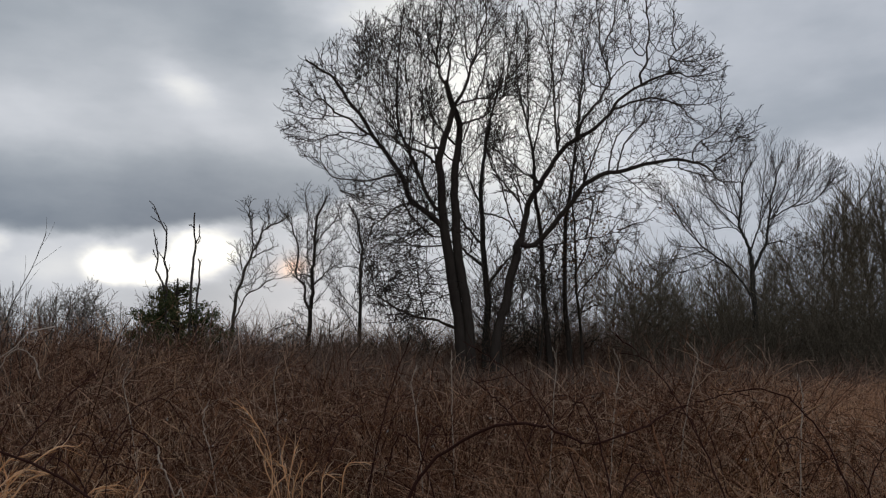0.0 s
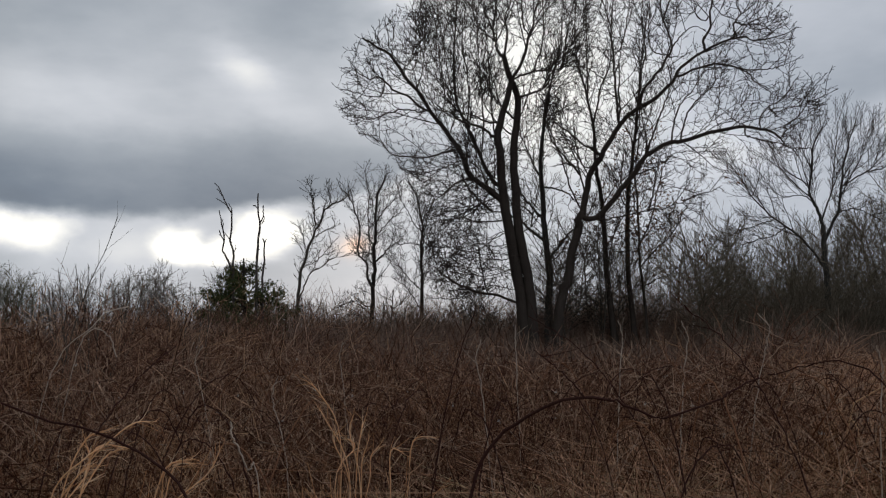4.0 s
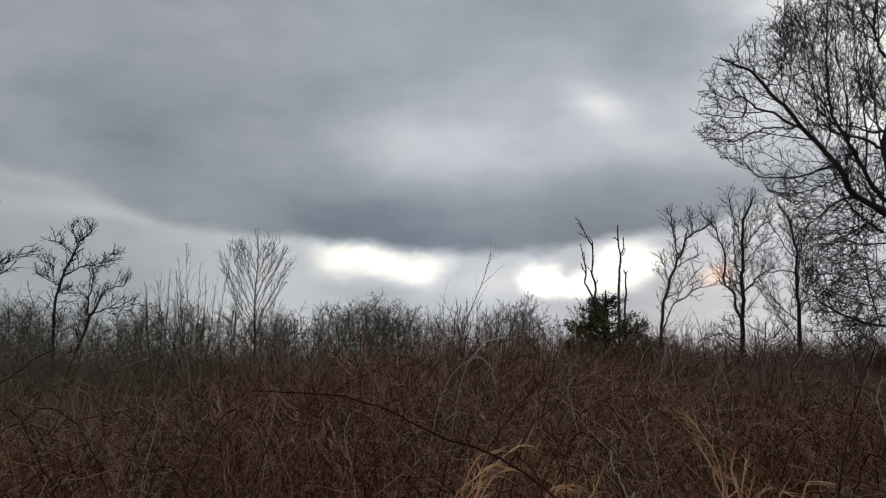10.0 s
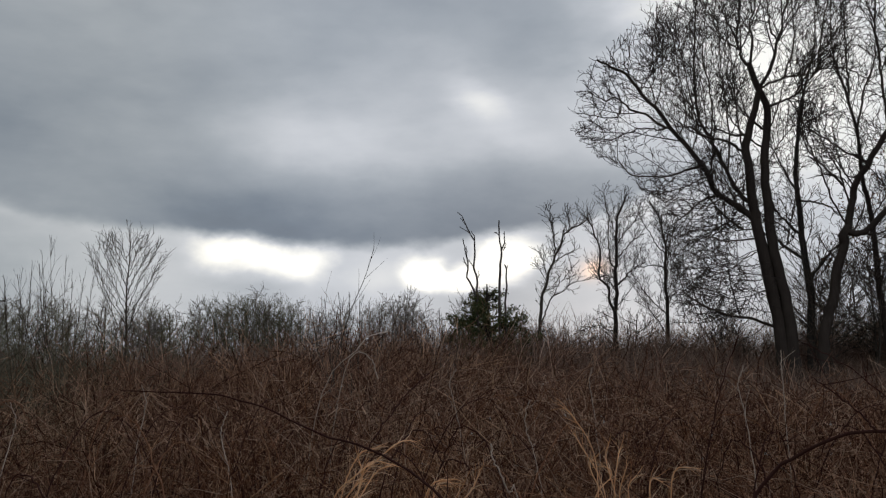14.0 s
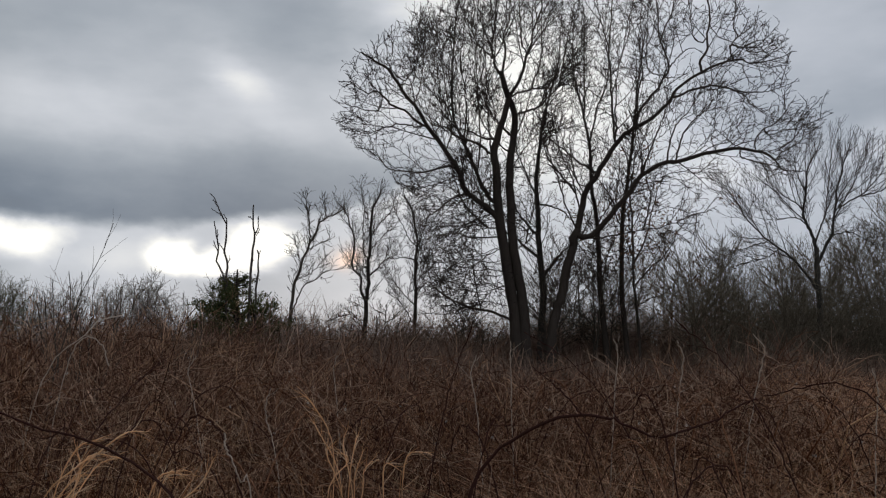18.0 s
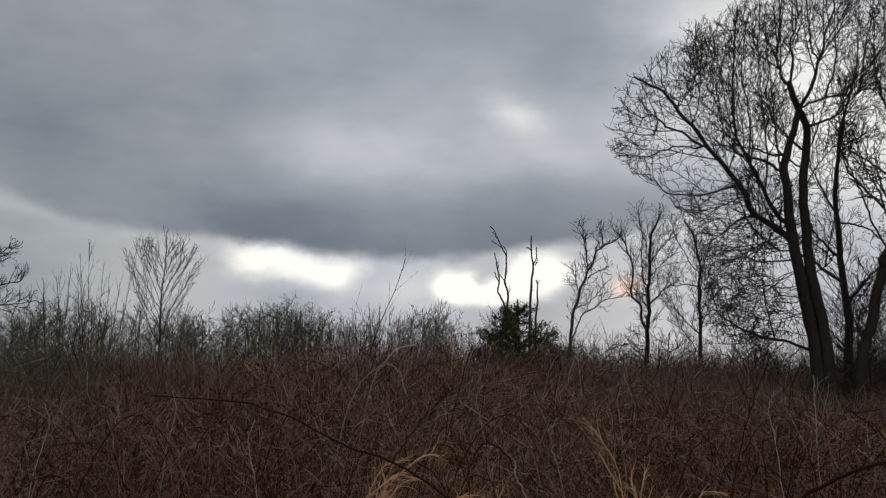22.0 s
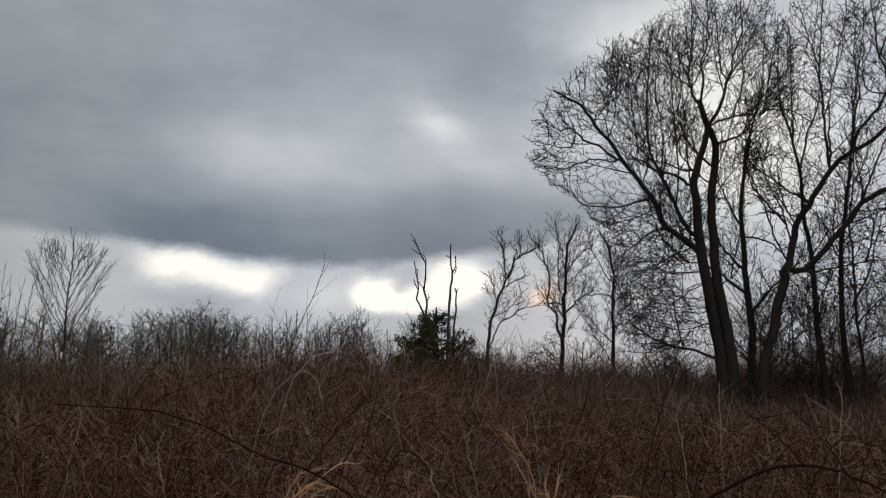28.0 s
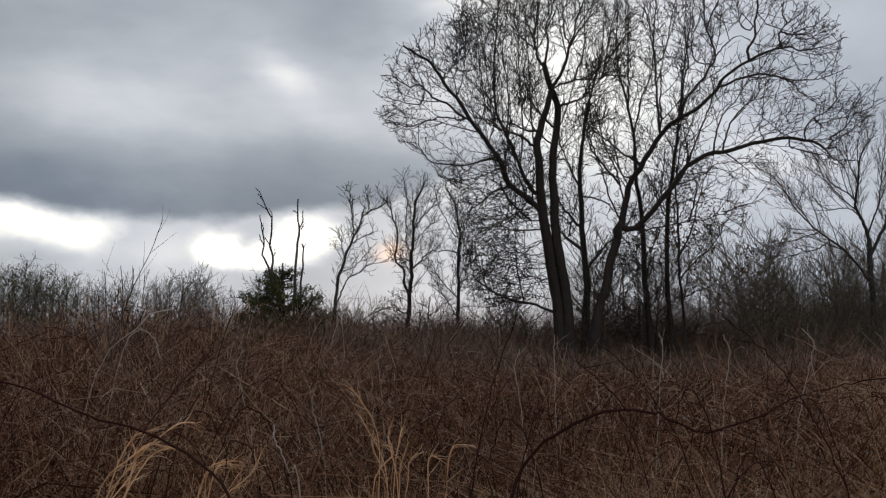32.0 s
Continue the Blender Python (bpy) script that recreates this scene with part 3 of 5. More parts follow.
bough(oak, "limb", 0.018, 0.009, 0.6, (-4.4, 11.05), (-4.15, 11.1), (-3.85, 11.4), (-3.7, 11.8), (-3.6, 12.45), (-3.7, 13.15))
bough(oak, "limb", 0.018, 0.009, -0.6, (-4.85, 11.65), (-5.1, 12.0), (-5.2, 12.3), (-5.35, 12.65))
bough(oak, "limb", 0.025, 0.009, 0.7, (-4.1, 10.55), (-3.85, 10.95), (-3.7, 11.4), (-3.6, 12.0))
bough(oak, "limb", 0.032, 0.009, -0.9, (-0.35, 8.2), (-0.15, 8.95), (0.1, 9.5), (0.3, 10.15), (0.4, 10.7))
bough(oak, "limb", 0.025, 0.009, 0.7, (-0.3, 7.6), (-0.05, 8.2), (0.25, 8.6), (0.55, 8.95), (0.9, 9.15))
bough(oak, "limb", 0.018, 0.009, -0.6, (-0.6, 4.8), (-0.95, 4.95), (-1.35, 4.8), (-1.75, 4.9), (-2.15, 4.85))
bough(oak, "limb", 0.018, 0.009, 0.6, (-0.5, 4.1), (-0.85, 4.0), (-1.35, 4.05), (-1.85, 4.0))
bough(oak, "limb", 0.018, 0.009, -0.5, (-0.35, 3.3), (-0.75, 3.6), (-1.15, 3.75), (-1.65, 3.7))
bough(oak, "limb", 0.018, 0.009, 0.8, (-0.75, 6.2), (-1.15, 6.15), (-1.5, 5.9), (-1.95, 5.95), (-2.4, 5.85))
bough(oak, "limb", 0.018, 0.009, -0.8, (-2.7, 6.55), (-2.9, 6.8), (-3.3, 6.8), (-3.6, 6.65))
bough(oak, "limb", 0.018, 0.009, 0.6, (-2.9, 7.25), (-3.25, 7.0), (-3.6, 6.8), (-3.9, 6.9))
bough(oak, "limb", 0.018, 0.009, -1.2, (-0.65, 4.6), (-1.15, 4.5), (-1.75, 4.6), (-2.3, 4.45), (-2.9, 4.55), (-3.4, 4.45))
bough(oak, "limb", 0.018, 0.009, 1.0, (-0.45, 3.8), (-0.95, 3.55), (-1.55, 3.45), (-2.15, 3.55), (-2.7, 3.35))
bough(oak, "limb", 0.022, 0.009, -0.9, (-0.6, 5.1), (-1.05, 4.8), (-1.65, 4.4), (-2.15, 4.25), (-2.7, 4.2))
bough(oak, "limb", 0.018, 0.009, 1.2, (-0.35, 3.15), (-0.85, 3.05), (-1.35, 3.15), (-1.85, 3.05), (-2.35, 3.2))
bough(oak, "limb", 0.022, 0.009, 0.8, (-0.7, 5.6), (-1.2, 5.7), (-1.7, 5.65), (-2.3, 5.8), (-2.9, 5.75))
bough(oak, "limb", 0.018, 0.009, -1.0, (-0.5, 4.2), (-1.05, 4.25), (-1.55, 4.2), (-2.05, 4.35), (-2.6, 4.25), (-3.1, 4.0))
bough(oak, "limb", 0.018, 0.009, 0.8, (-0.8, 6.5), (-1.3, 6.3), (-1.8, 6.25), (-2.4, 6.2))
bough(oak, "limb", 0.018, 0.009, -1.1, (-0.25, 4.8), (0.1, 5.1), (0.35, 5.35), (0.5, 5.85))
deep_boughs(oak, 11, -1.9, 1.0, 5.0, 10.0, 2.8, 5)
bare_tree("twin_stemmed_oak", "large bare twin-stemmed oak with dark bark and spreading limbs", -1.7, 28, oak, [(2.9, 2.1, 52, 0.26, 0.09), (4.5, 1.05, 58, 0.14, 0.14), *BIG[2:]], 11, r_min=0.012, bulge=-0.2)
lean = []
bough(lean, "trunk", 0.176, 0.135, 0.2, (-0.05, 1.5), (0.05, 2.25), (0.2, 2.8), (0.35, 3.3), (0.55, 4.15), (0.7, 4.7), (0.8, 5.1), (0.95, 5.55))
bough(lean, "limb", 0.116, 0.053, -1.0, (0.95, 5.55), (1.05, 6.1), (1.2, 6.7), (1.35, 7.1), (1.6, 7.45), (1.85, 7.95), (2.2, 8.5), (2.6, 8.95), (3.1, 9.2), (3.65, 9.55), (4.15, 9.95))
bough(lean, "limb", 0.053, 0.012, -0.8, (4.15, 9.95), (4.35, 10.35), (4.7, 10.65), (5.25, 11.0), (5.75, 11.25), (6.1, 11.4), (6.35, 11.45), (6.65, 11.45), (6.85, 11.3), (7.3, 11.3), (7.8, 11.35), (8.25, 11.55))
bough(lean, "limb", 0.046, 0.012, 0.9, (4.15, 9.95), (4.55, 10.2), (5.1, 10.4), (5.6, 10.45), (6.0, 10.35), (6.4, 10.15), (6.65, 9.95), (6.85, 9.7), (7.3, 9.5))
bough(lean, "limb", 0.025, 0.009, -0.5, (6.25, 10.25), (6.8, 10.2), (7.35, 10.2), (7.8, 10.3), (8.25, 10.5))
bough(lean, "limb", 0.032, 0.009, 0.6, (6.1, 11.4), (6.25, 11.8), (6.5, 12.15), (6.85, 12.4), (7.2, 12.75), (7.4, 12.55))
bough(lean, "limb", 0.025, 0.009, -0.5, (6.3, 11.9), (6.4, 12.6), (6.55, 13.35))
bough(lean, "limb", 0.032, 0.009, 0.4, (6.35, 11.45), (6.65, 11.8), (7.15, 12.0), (7.55, 12.0))
bough(lean, "limb", 0.046, 0.012, -0.7, (4.9, 10.8), (5.25, 11.35), (5.55, 11.8), (5.55, 12.25), (5.7, 12.9), (5.7, 13.5), (5.6, 14.1), (5.5, 14.8))
bough(lean, "limb", 0.025, 0.009, 0.8, (5.5, 11.75), (5.3, 12.05), (5.05, 12.2), (5.0, 12.55), (4.95, 13.35), (4.85, 14.2))
bough(lean, "limb", 0.018, 0.009, 0.4, (5.55, 12.2), (5.9, 12.2), (6.2, 12.35))
bough(lean, "limb", 0.025, 0.009, 0.5, (6.55, 11.5), (6.85, 11.65), (7.2, 11.6), (7.65, 11.8), (7.95, 11.9))
bough(lean, "limb", 0.053, 0.012, 0.9, (2.9, 9.1), (3.15, 9.7), (3.45, 10.1), (3.75, 10.5), (3.95, 10.9), (4.15, 11.25), (4.0, 11.9), (3.85, 12.45), (3.8, 13.2), (3.75, 14.25), (3.75, 15.1))
bough(lean, "limb", 0.025, 0.009, -0.8, (4.15, 11.25), (4.5, 11.55), (4.9, 11.85), (5.35, 11.7))
bough(lean, "limb", 0.032, 0.012, 0.7, (3.85, 12.2), (4.15, 12.75), (4.35, 13.15), (4.5, 14.2), (4.55, 14.85))
bough(lean, "limb", 0.025, 0.009, -0.6, (3.95, 10.95), (3.65, 11.0), (3.45, 11.3), (3.45, 12.15), (3.55, 13.4), (3.55, 14.25))
bough(lean, "limb", 0.032, 0.012, -0.9, (2.9, 9.1), (3.05, 9.9), (3.15, 10.5), (3.3, 11.1), (3.2, 12.15), (3.3, 13.3))
bough(lean, "limb", 0.046, 0.012, 0.7, (2.3, 8.55), (2.25, 9.1), (2.2, 10.05), (2.2, 10.95), (2.15, 11.7), (2.2, 12.25), (2.3, 13.25), (2.4, 14.3), (2.45, 15.15))
bough(lean, "limb", 0.025, 0.009, -0.6, (2.15, 11.95), (2.0, 12.55), (1.85, 13.3), (1.7, 14.2))
bough(lean, "limb", 0.025, 0.009, 0.8, (2.2, 10.9), (2.5, 11.35), (2.7, 12.2), (2.85, 13.0), (3.05, 13.55), (3.05, 14.3))
bough(lean, "limb", 0.102, 0.037, -1.5, (0.95, 5.5), (1.3, 5.3), (1.65, 5.55), (2.0, 5.95), (2.4, 6.4), (2.75, 6.8), (3.05, 7.25), (3.45, 7.55), (4.0, 7.75), (4.45, 7.8), (5.0, 7.95), (5.6, 8.05), (6.1, 8.15), (6.45, 8.15), (6.85, 8.1), (7.2, 8.0), (7.55, 7.8))
bough(lean, "limb", 0.025, 0.009, -0.6, (7.55, 7.8), (7.75, 7.5), (8.05, 7.45), (8.65, 7.4))
bough(lean, "limb", 0.025, 0.009, 0.7, (7.55, 7.8), (7.75, 8.05), (8.1, 8.25), (8.4, 8.5), (8.8, 8.8), (9.2, 9.05))
bough(lean, "limb", 0.025, 0.009, -0.5, (7.35, 7.95), (7.7, 8.2), (8.1, 8.45), (8.45, 8.9), (8.55, 9.35))
bough(lean, "limb", 0.025, 0.009, 0.6, (6.7, 8.15), (6.95, 8.55), (7.25, 8.9), (7.65, 9.1), (8.0, 9.5), (8.15, 9.8))
bough(lean, "limb", 0.025, 0.009, -0.6, (6.15, 8.1), (6.45, 7.95), (6.7, 7.85), (7.1, 7.7), (7.3, 7.3))
bough(lean, "limb", 0.018, 0.009, 0.5, (5.35, 8.0), (5.5, 8.6), (5.65, 9.05), (5.6, 9.45))
bough(lean, "limb", 0.032, 0.009, -0.8, (4.3, 7.8), (4.5, 8.6), (4.85, 9.2), (5.2, 9.5), (5.45, 9.7), (5.65, 10.1))
bough(lean, "limb", 0.032, 0.009, 0.8, (3.9, 7.7), (4.15, 8.65), (4.45, 9.25), (4.8, 9.6), (5.0, 10.0), (5.1, 10.6))
bough(lean, "limb", 0.039, 0.012, -0.5, (3.25, 7.35), (3.45, 8.25), (3.8, 9.1), (4.1, 9.9))
bough(lean, "limb", 0.025, 0.009, 0.6, (7.0, 8.55), (7.4, 8.7), (7.85, 8.85), (8.1, 9.15))
bough(lean, "limb", 0.018, 0.009, -0.4, (6.45, 8.15), (6.25, 8.4), (6.05, 8.55), (6.0, 8.75))
bough(lean, "limb", 0.032, 0.009, -0.8, (0.85, 5.65), (0.55, 6.45), (0.35, 7.25), (0.15, 7.85), (-0.05, 8.45), (-0.2, 9.05), (-0.35, 9.45))
bough(lean, "limb", 0.032, 0.009, 0.8, (1.05, 6.35), (0.9, 6.9), (0.8, 7.35), (0.6, 7.85), (0.4, 8.35), (0.25, 9.05), (0.1, 9.95))
bough(lean, "limb", 0.025, 0.009, 0.5, (1.3, 7.05), (1.0, 7.2), (0.85, 7.75), (0.75, 8.35), (0.75, 8.9))
bough(lean, "limb", 0.032, 0.009, -1.0, (1.1, 5.25), (1.7, 5.3), (2.4, 5.4), (3.15, 5.55), (3.75, 5.6), (4.2, 5.75), (4.9, 5.65))
bough(lean, "limb", 0.025, 0.009, 0.6, (4.2, 5.75), (4.7, 6.0), (5.2, 6.1), (5.6, 6.3))
bough(lean, "limb", 0.018, 0.009, -0.6, (3.7, 5.6), (4.1, 5.45), (4.45, 5.25), (4.7, 4.95))
bough(lean, "limb", 0.018, 0.009, 0.8, (3.05, 7.15), (3.7, 7.2), (4.1, 7.45), (4.6, 7.5), (5.05, 7.4))
bough(lean, "limb", 0.018, 0.009, -0.5, (0.45, 3.8), (0.85, 4.05), (1.2, 3.9), (1.55, 4.05))
bough(lean, "limb", 0.018, 0.009, 0.9, (0.7, 4.75), (1.2, 4.85), (1.8, 4.7), (2.35, 4.85), (2.95, 4.7))
bough(lean, "limb", 0.018, 0.009, -0.9, (0.55, 4.15), (1.1, 4.15), (1.55, 4.3), (2.15, 4.15), (2.75, 4.3))
bough(lean, "limb", 0.022, 0.009, 0.7, (1.15, 6.6), (0.9, 7.1), (0.65, 7.25), (0.4, 7.75))
bough(lean, "limb", 0.018, 0.009, -0.8, (2.2, 6.15), (2.6, 6.05), (3.1, 6.25), (3.55, 6.15), (4.05, 6.35))
deep_boughs(lean, 6, 0.3, 3.4, 5.0, 9.6, 2.6, 7)
bare_tree("leaning_oak", "large bare oak leaning over with two long arching limbs", -3.7, 28, lean, [(2.1, 2.0, 52, 0.24, 0.09), (4.0, 1.05, 58, 0.14, 0.14), *BIG[2:]], 23, r_min=0.0123, bulge=-0.2)
SLIM = [(3.6, 1.5, 46, 0.3, 0.09), (4.2, 0.85, 52, 0.18, 0.13), (4.6, 0.42, 56, 0.12, 0.18), (2.0, 0.24, 50, 0.1, 0.2)]
maple = []
bough(maple, "trunk", 0.15, 0.01, 0.4, (0.0, 2.1), (0.1, 3.4), (0.05, 4.25), (0.0, 5.1), (-0.05, 5.9), (-0.05, 6.65), (-0.1, 7.45), (-0.05, 8.45), (0.05, 9.2), (0.15, 10.1), (0.35, 10.9), (0.6, 11.8), (0.85, 12.95), (1.0, 14.6))
bough(maple, "limb", 0.068, 0.014, 0.6, (-0.05, 4.8), (-0.55, 5.35), (-0.85, 5.7), (-1.15, 6.15), (-1.4, 6.8))
bough(maple, "limb", 0.059, 0.014, -0.6, (-0.05, 5.75), (-0.45, 6.2), (-0.8, 6.6), (-1.0, 7.1), (-1.1, 7.8))
bough(maple, "limb", 0.059, 0.014, 0.8, (0.0, 4.05), (0.3, 4.45), (0.65, 4.9), (0.95, 5.25), (1.35, 5.55), (1.75, 6.15), (2.0, 6.8))
bough(maple, "limb", 0.041, 0.014, -0.7, (-0.1, 7.35), (-0.3, 7.75), (-0.5, 8.35), (-0.65, 8.7), (-0.85, 9.25), (-0.95, 10.05))
bough(maple, "limb", 0.041, 0.014, 0.7, (-0.1, 6.9), (0.45, 6.95), (0.95, 6.75), (1.25, 6.35))
bough(maple, "limb", 0.032, 0.01, 0.6, (0.05, 9.2), (0.4, 9.65), (0.85, 10.05), (1.3, 10.4))
bare_tree("grey_maple", "tall bare tree with pale grey bark and forked stem", -3.0, 31, maple, SLIM, 31, BARK_GREY, TWIG_GREY, r_min=0.012)
slim = []
bough(slim, "trunk", 0.122, 0.01, 0.5, (0.3, 1.45), (0.2, 2.7), (0.1, 4.0), (0.1, 5.05), (0.05, 5.95), (0.0, 6.7), (-0.1, 7.35), (-0.15, 8.35), (-0.15, 9.25), (-0.3, 10.15), (-0.45, 10.95), (-0.65, 11.65), (-0.75, 12.95), (-0.6, 14.35))
bough(slim, "limb", 0.041, 0.014, -0.5, (-0.1, 9.5), (0.1, 10.35), (0.3, 11.05), (0.55, 11.75), (0.65, 12.85))
bough(slim, "limb", 0.041, 0.014, 0.5, (-0.3, 10.2), (-0.3, 11.2), (-0.3, 12.2), (-0.25, 13.5), (-0.25, 14.8))
bough(slim, "limb", 0.032, 0.01, 0.4, (0.0, 6.15), (0.4, 6.7), (0.7, 7.2), (0.85, 7.85))
bare_tree("slim_tree", "slim straight bare tree forking high up, grey-brown bark", -6.9, 31, slim, SLIM, 41, BARK, TWIG, r_min=0.012, group="slim trees behind the oak")
slim = []
bough(slim, "trunk", 0.113, 0.01, -0.4, (0.3, 1.2), (0.2, 2.45), (0.15, 3.75), (0.2, 5.25), (0.25, 6.55), (0.4, 7.3), (0.5, 8.05), (0.65, 8.95), (0.75, 9.85), (0.85, 10.6), (0.95, 11.65), (1.15, 12.65), (1.3, 13.9))
bough(slim, "limb", 0.032, 0.01, 0.5, (0.55, 8.3), (0.9, 8.95), (1.15, 9.55), (1.35, 10.25))
bough(slim, "limb", 0.032, 0.01, -0.5, (0.25, 6.1), (-0.05, 6.6), (-0.25, 7.2), (-0.35, 7.8))
bare_tree("slim_tree", "slim straight bare tree with grey-brown bark", -8.3, 31, slim, SLIM, 43, BARK, TWIG, r_min=0.012, group="slim trees behind the oak")
young = []
bough(young, "trunk", 0.057, 0.022, 0.3, (0.25, 1.2), (0.2, 2.25), (0.15, 3.25), (0.1, 4.3), (0.1, 5.3), (0.1, 6.25), (0.05, 7.0), (0.15, 7.85), (0.3, 8.7))
bough(young, "limb", 0.031, 0.009, -0.5, (0.15, 4.5), (0.6, 5.6), (0.75, 6.25), (0.9, 6.75), (1.1, 7.4), (1.3, 7.95))
bough(young, "limb", 0.031, 0.009, 0.6, (0.15, 3.85), (0.65, 4.35), (1.1, 4.75), (1.4, 5.15), (1.7, 5.7), (2.05, 6.1))
bough(young, "limb", 0.022, 0.009, 0.4, (0.1, 4.9), (-0.15, 5.45), (-0.45, 5.85), (-0.6, 6.3))
bough(young, "limb", 0.022, 0.009, -0.4, (0.1, 5.95), (0.35, 6.35), (0.55, 6.9))
bough(young, "limb", 0.022, 0.009, 0.5, (0.15, 2.85), (0.65, 3.3), (1.1, 3.45), (1.5, 3.85))
leafy = bare_tree("young_oak", "young oak still holding clusters of dry brown leaves", -9.2, 30, young, [(2.4, 1.1, 50, 0.2, 0.12), (4.0, 0.55, 45, 0.15, 0.15), (4.0, 0.3, 42, 0.1, 0.2)], 47)


def leaf_cluster(rng, centres, n, spread, size):
    """Small folded leaves scattered round some centres."""
    c = centres[rng.integers(0, len(centres), n)] + rng.normal(0, spread, (n, 3))
    a, b = unit(rng.normal(size=(n, 3))), unit(rng.normal(size=(n, 3)))
    b = unit(np.cross(a, b))
    up = np.cross(a, b)
    s = (size * (0.6 + 0.8 * rng.random(n)))[:, None]
    tip, tail = c + a * s, c - a * s
    left, right = c + b * s * 0.45 + up * s * 0.2, c - b * s * 0.45 + up * s * 0.2
    V = np.stack([tail, right, tip, left], 1).reshape(-1, 3)
    return V, np.arange(4 * n).reshape(n, 4)


lr = np.random.default_rng(3)
holds = np.stack([lr.normal(0.2, 1.0, 60), lr.normal(0, 0.8, 60), lr.normal(5.7, 1.3, 60)], -1)
part("leaves", [leaf_cluster(lr, holds, 1400, 0.2, 0.06)], DRY_LEAF, leafy, "dry brown oak leaves", False)

# ---- young trees and shrubs behind the oaks ----
yr = np.random.default_rng(77)
for i in range(46):
    az, d = (22 - 25 * (i + yr.random()) / 18 if i < 18 else -3.4 - 13 * yr.random() ** 1.2), 30 + 10 * yr.random()
    h = (3.5 if az < -3 else 2.2) + (2.4 if az < -3 else 1.2) * yr.random()
    bare_tree("young_tree", "young bare tree with fine grey-brown twigs", az, d, wood_tree(440 + i, h, 1.3), [(3.2, 1.1, 50, 0.2, 0.14), (4.6, 0.65, 50, 0.16, 0.17), (2.8, 0.36, 48, 0.12, 0.2)], 460 + i, WOOD_GREEN if az < -9 else TWIG_GREY, WOOD_GREEN if az < -9 else TWIG_GREY, 0.008, "young trees behind the oaks", True)

# ---- thin trees and dead snags towards the sun ----
THIN = [(5.4, 1.2, 50, 0.22, 0.1), (6.2, 0.65, 52, 0.14, 0.14), (6.4, 0.34, 52, 0.1, 0.18)]
thin = []
bough(thin, "trunk", 0.066, 0.022, 0.3, (0.15, 2.3), (0.2, 3.0), (0.25, 3.6), (0.35, 4.0), (0.5, 4.45), (0.6, 4.8), (0.75, 5.15), (0.85, 5.4), (1.0, 5.7), (1.15, 6.1), (1.3, 6.25), (1.65, 6.45), (2.1, 6.75))
bough(thin, "limb", 0.031, 0.009, -0.4, (0.85, 5.4), (0.8, 5.85), (0.75, 6.3), (0.7, 6.65), (0.7, 7.0))
bough(thin, "limb", 0.022, 0.009, 0.4, (0.5, 4.45), (0.45, 4.85), (0.35, 5.25), (0.25, 5.5))
bough(thin, "limb", 0.022, 0.009, -0.4, (0.75, 5.1), (1.15, 5.35), (1.6, 5.55))
bough(thin, "limb", 0.031, 0.009, 0.4, (0.2, 2.85), (0.45, 3.35), (0.65, 3.8), (1.15, 4.1), (1.45, 4.35), (2.05, 4.45))
bough(thin, "limb", 0.022, 0.009, 0.5, (1.3, 6.25), (1.4, 6.6), (1.35, 7.0))
bough(thin, "limb", 0.018, 0.009, -0.5, (0.35, 4.05), (0.85, 4.25), (1.2, 4.6), (1.45, 4.9))
bare_tree("thin_tree", "thin leaning bare tree with an open crown", 14.8, 30, thin, [(4.4, 0.9, 52, 0.2, 0.16), (6.0, 0.5, 52, 0.16, 0.2), (7.0, 0.28, 50, 0.12, 0.22)], 51, TWIG_GREY, TWIG_GREY, group="thin trees before the sunset", r_min=0.0105, bulge=0.3)
thin = []
bough(thin, "trunk", 0.098, 0.033, 0.2, (0.1, 1.9), (0.2, 2.65), (0.2, 3.2), (0.25, 3.75), (0.25, 4.3), (0.25, 4.85), (0.3, 5.2), (0.35, 5.65), (0.35, 6.3), (0.45, 7.0), (0.6, 7.45), (0.75, 7.8))
bough(thin, "limb", 0.052, 0.019, -0.4, (0.2, 3.25), (0.0, 3.7), (0.0, 4.25), (-0.2, 4.5), (-0.35, 4.7), (-0.25, 5.3), (-0.3, 5.8), (-0.45, 6.25), (-0.65, 6.8), (-0.9, 7.2))
bough(thin, "limb", 0.028, 0.019, 0.2, (0.25, 4.55), (0.15, 4.7), (-0.15, 4.75), (-0.35, 4.7))
bough(thin, "limb", 0.033, 0.01, 0.4, (0.3, 5.1), (0.1, 5.25), (0.05, 5.55), (0.05, 6.2), (0.1, 6.85), (0.0, 7.55), (-0.05, 8.1))
bough(thin, "limb", 0.042, 0.01, -0.4, (0.3, 4.2), (0.45, 4.45), (0.65, 4.65), (0.8, 4.85), (1.05, 5.0), (1.35, 5.2))
bough(thin, "limb", 0.028, 0.01, 0.4, (0.35, 5.45), (0.65, 5.75), (1.0, 6.1), (1.4, 6.35))
bough(thin, "limb", 0.028, 0.01, -0.5, (0.35, 5.95), (0.65, 6.4), (1.0, 6.75), (1.25, 7.15))
bough(thin, "limb", 0.024, 0.01, 0.4, (0.15, 2.6), (-0.2, 2.7), (-0.4, 2.85), (-0.85, 2.75), (-1.15, 2.65))
bare_tree("thin_tree", "small bare tree forking low into a cup of limbs", 9.6, 32, thin, THIN, 53, group="thin trees before the sunset", r_min=0.0092, bulge=0.35)
thin = []
bough(thin, "trunk", 0.08, 0.024, 0.2, (0.1, 1.85), (0.1, 2.65), (0.1, 3.3), (0.15, 3.75), (0.1, 4.3), (0.1, 4.85), (0.15, 5.35), (0.2, 5.8), (0.1, 6.25), (0.05, 6.75), (-0.1, 7.15), (-0.35, 7.6))
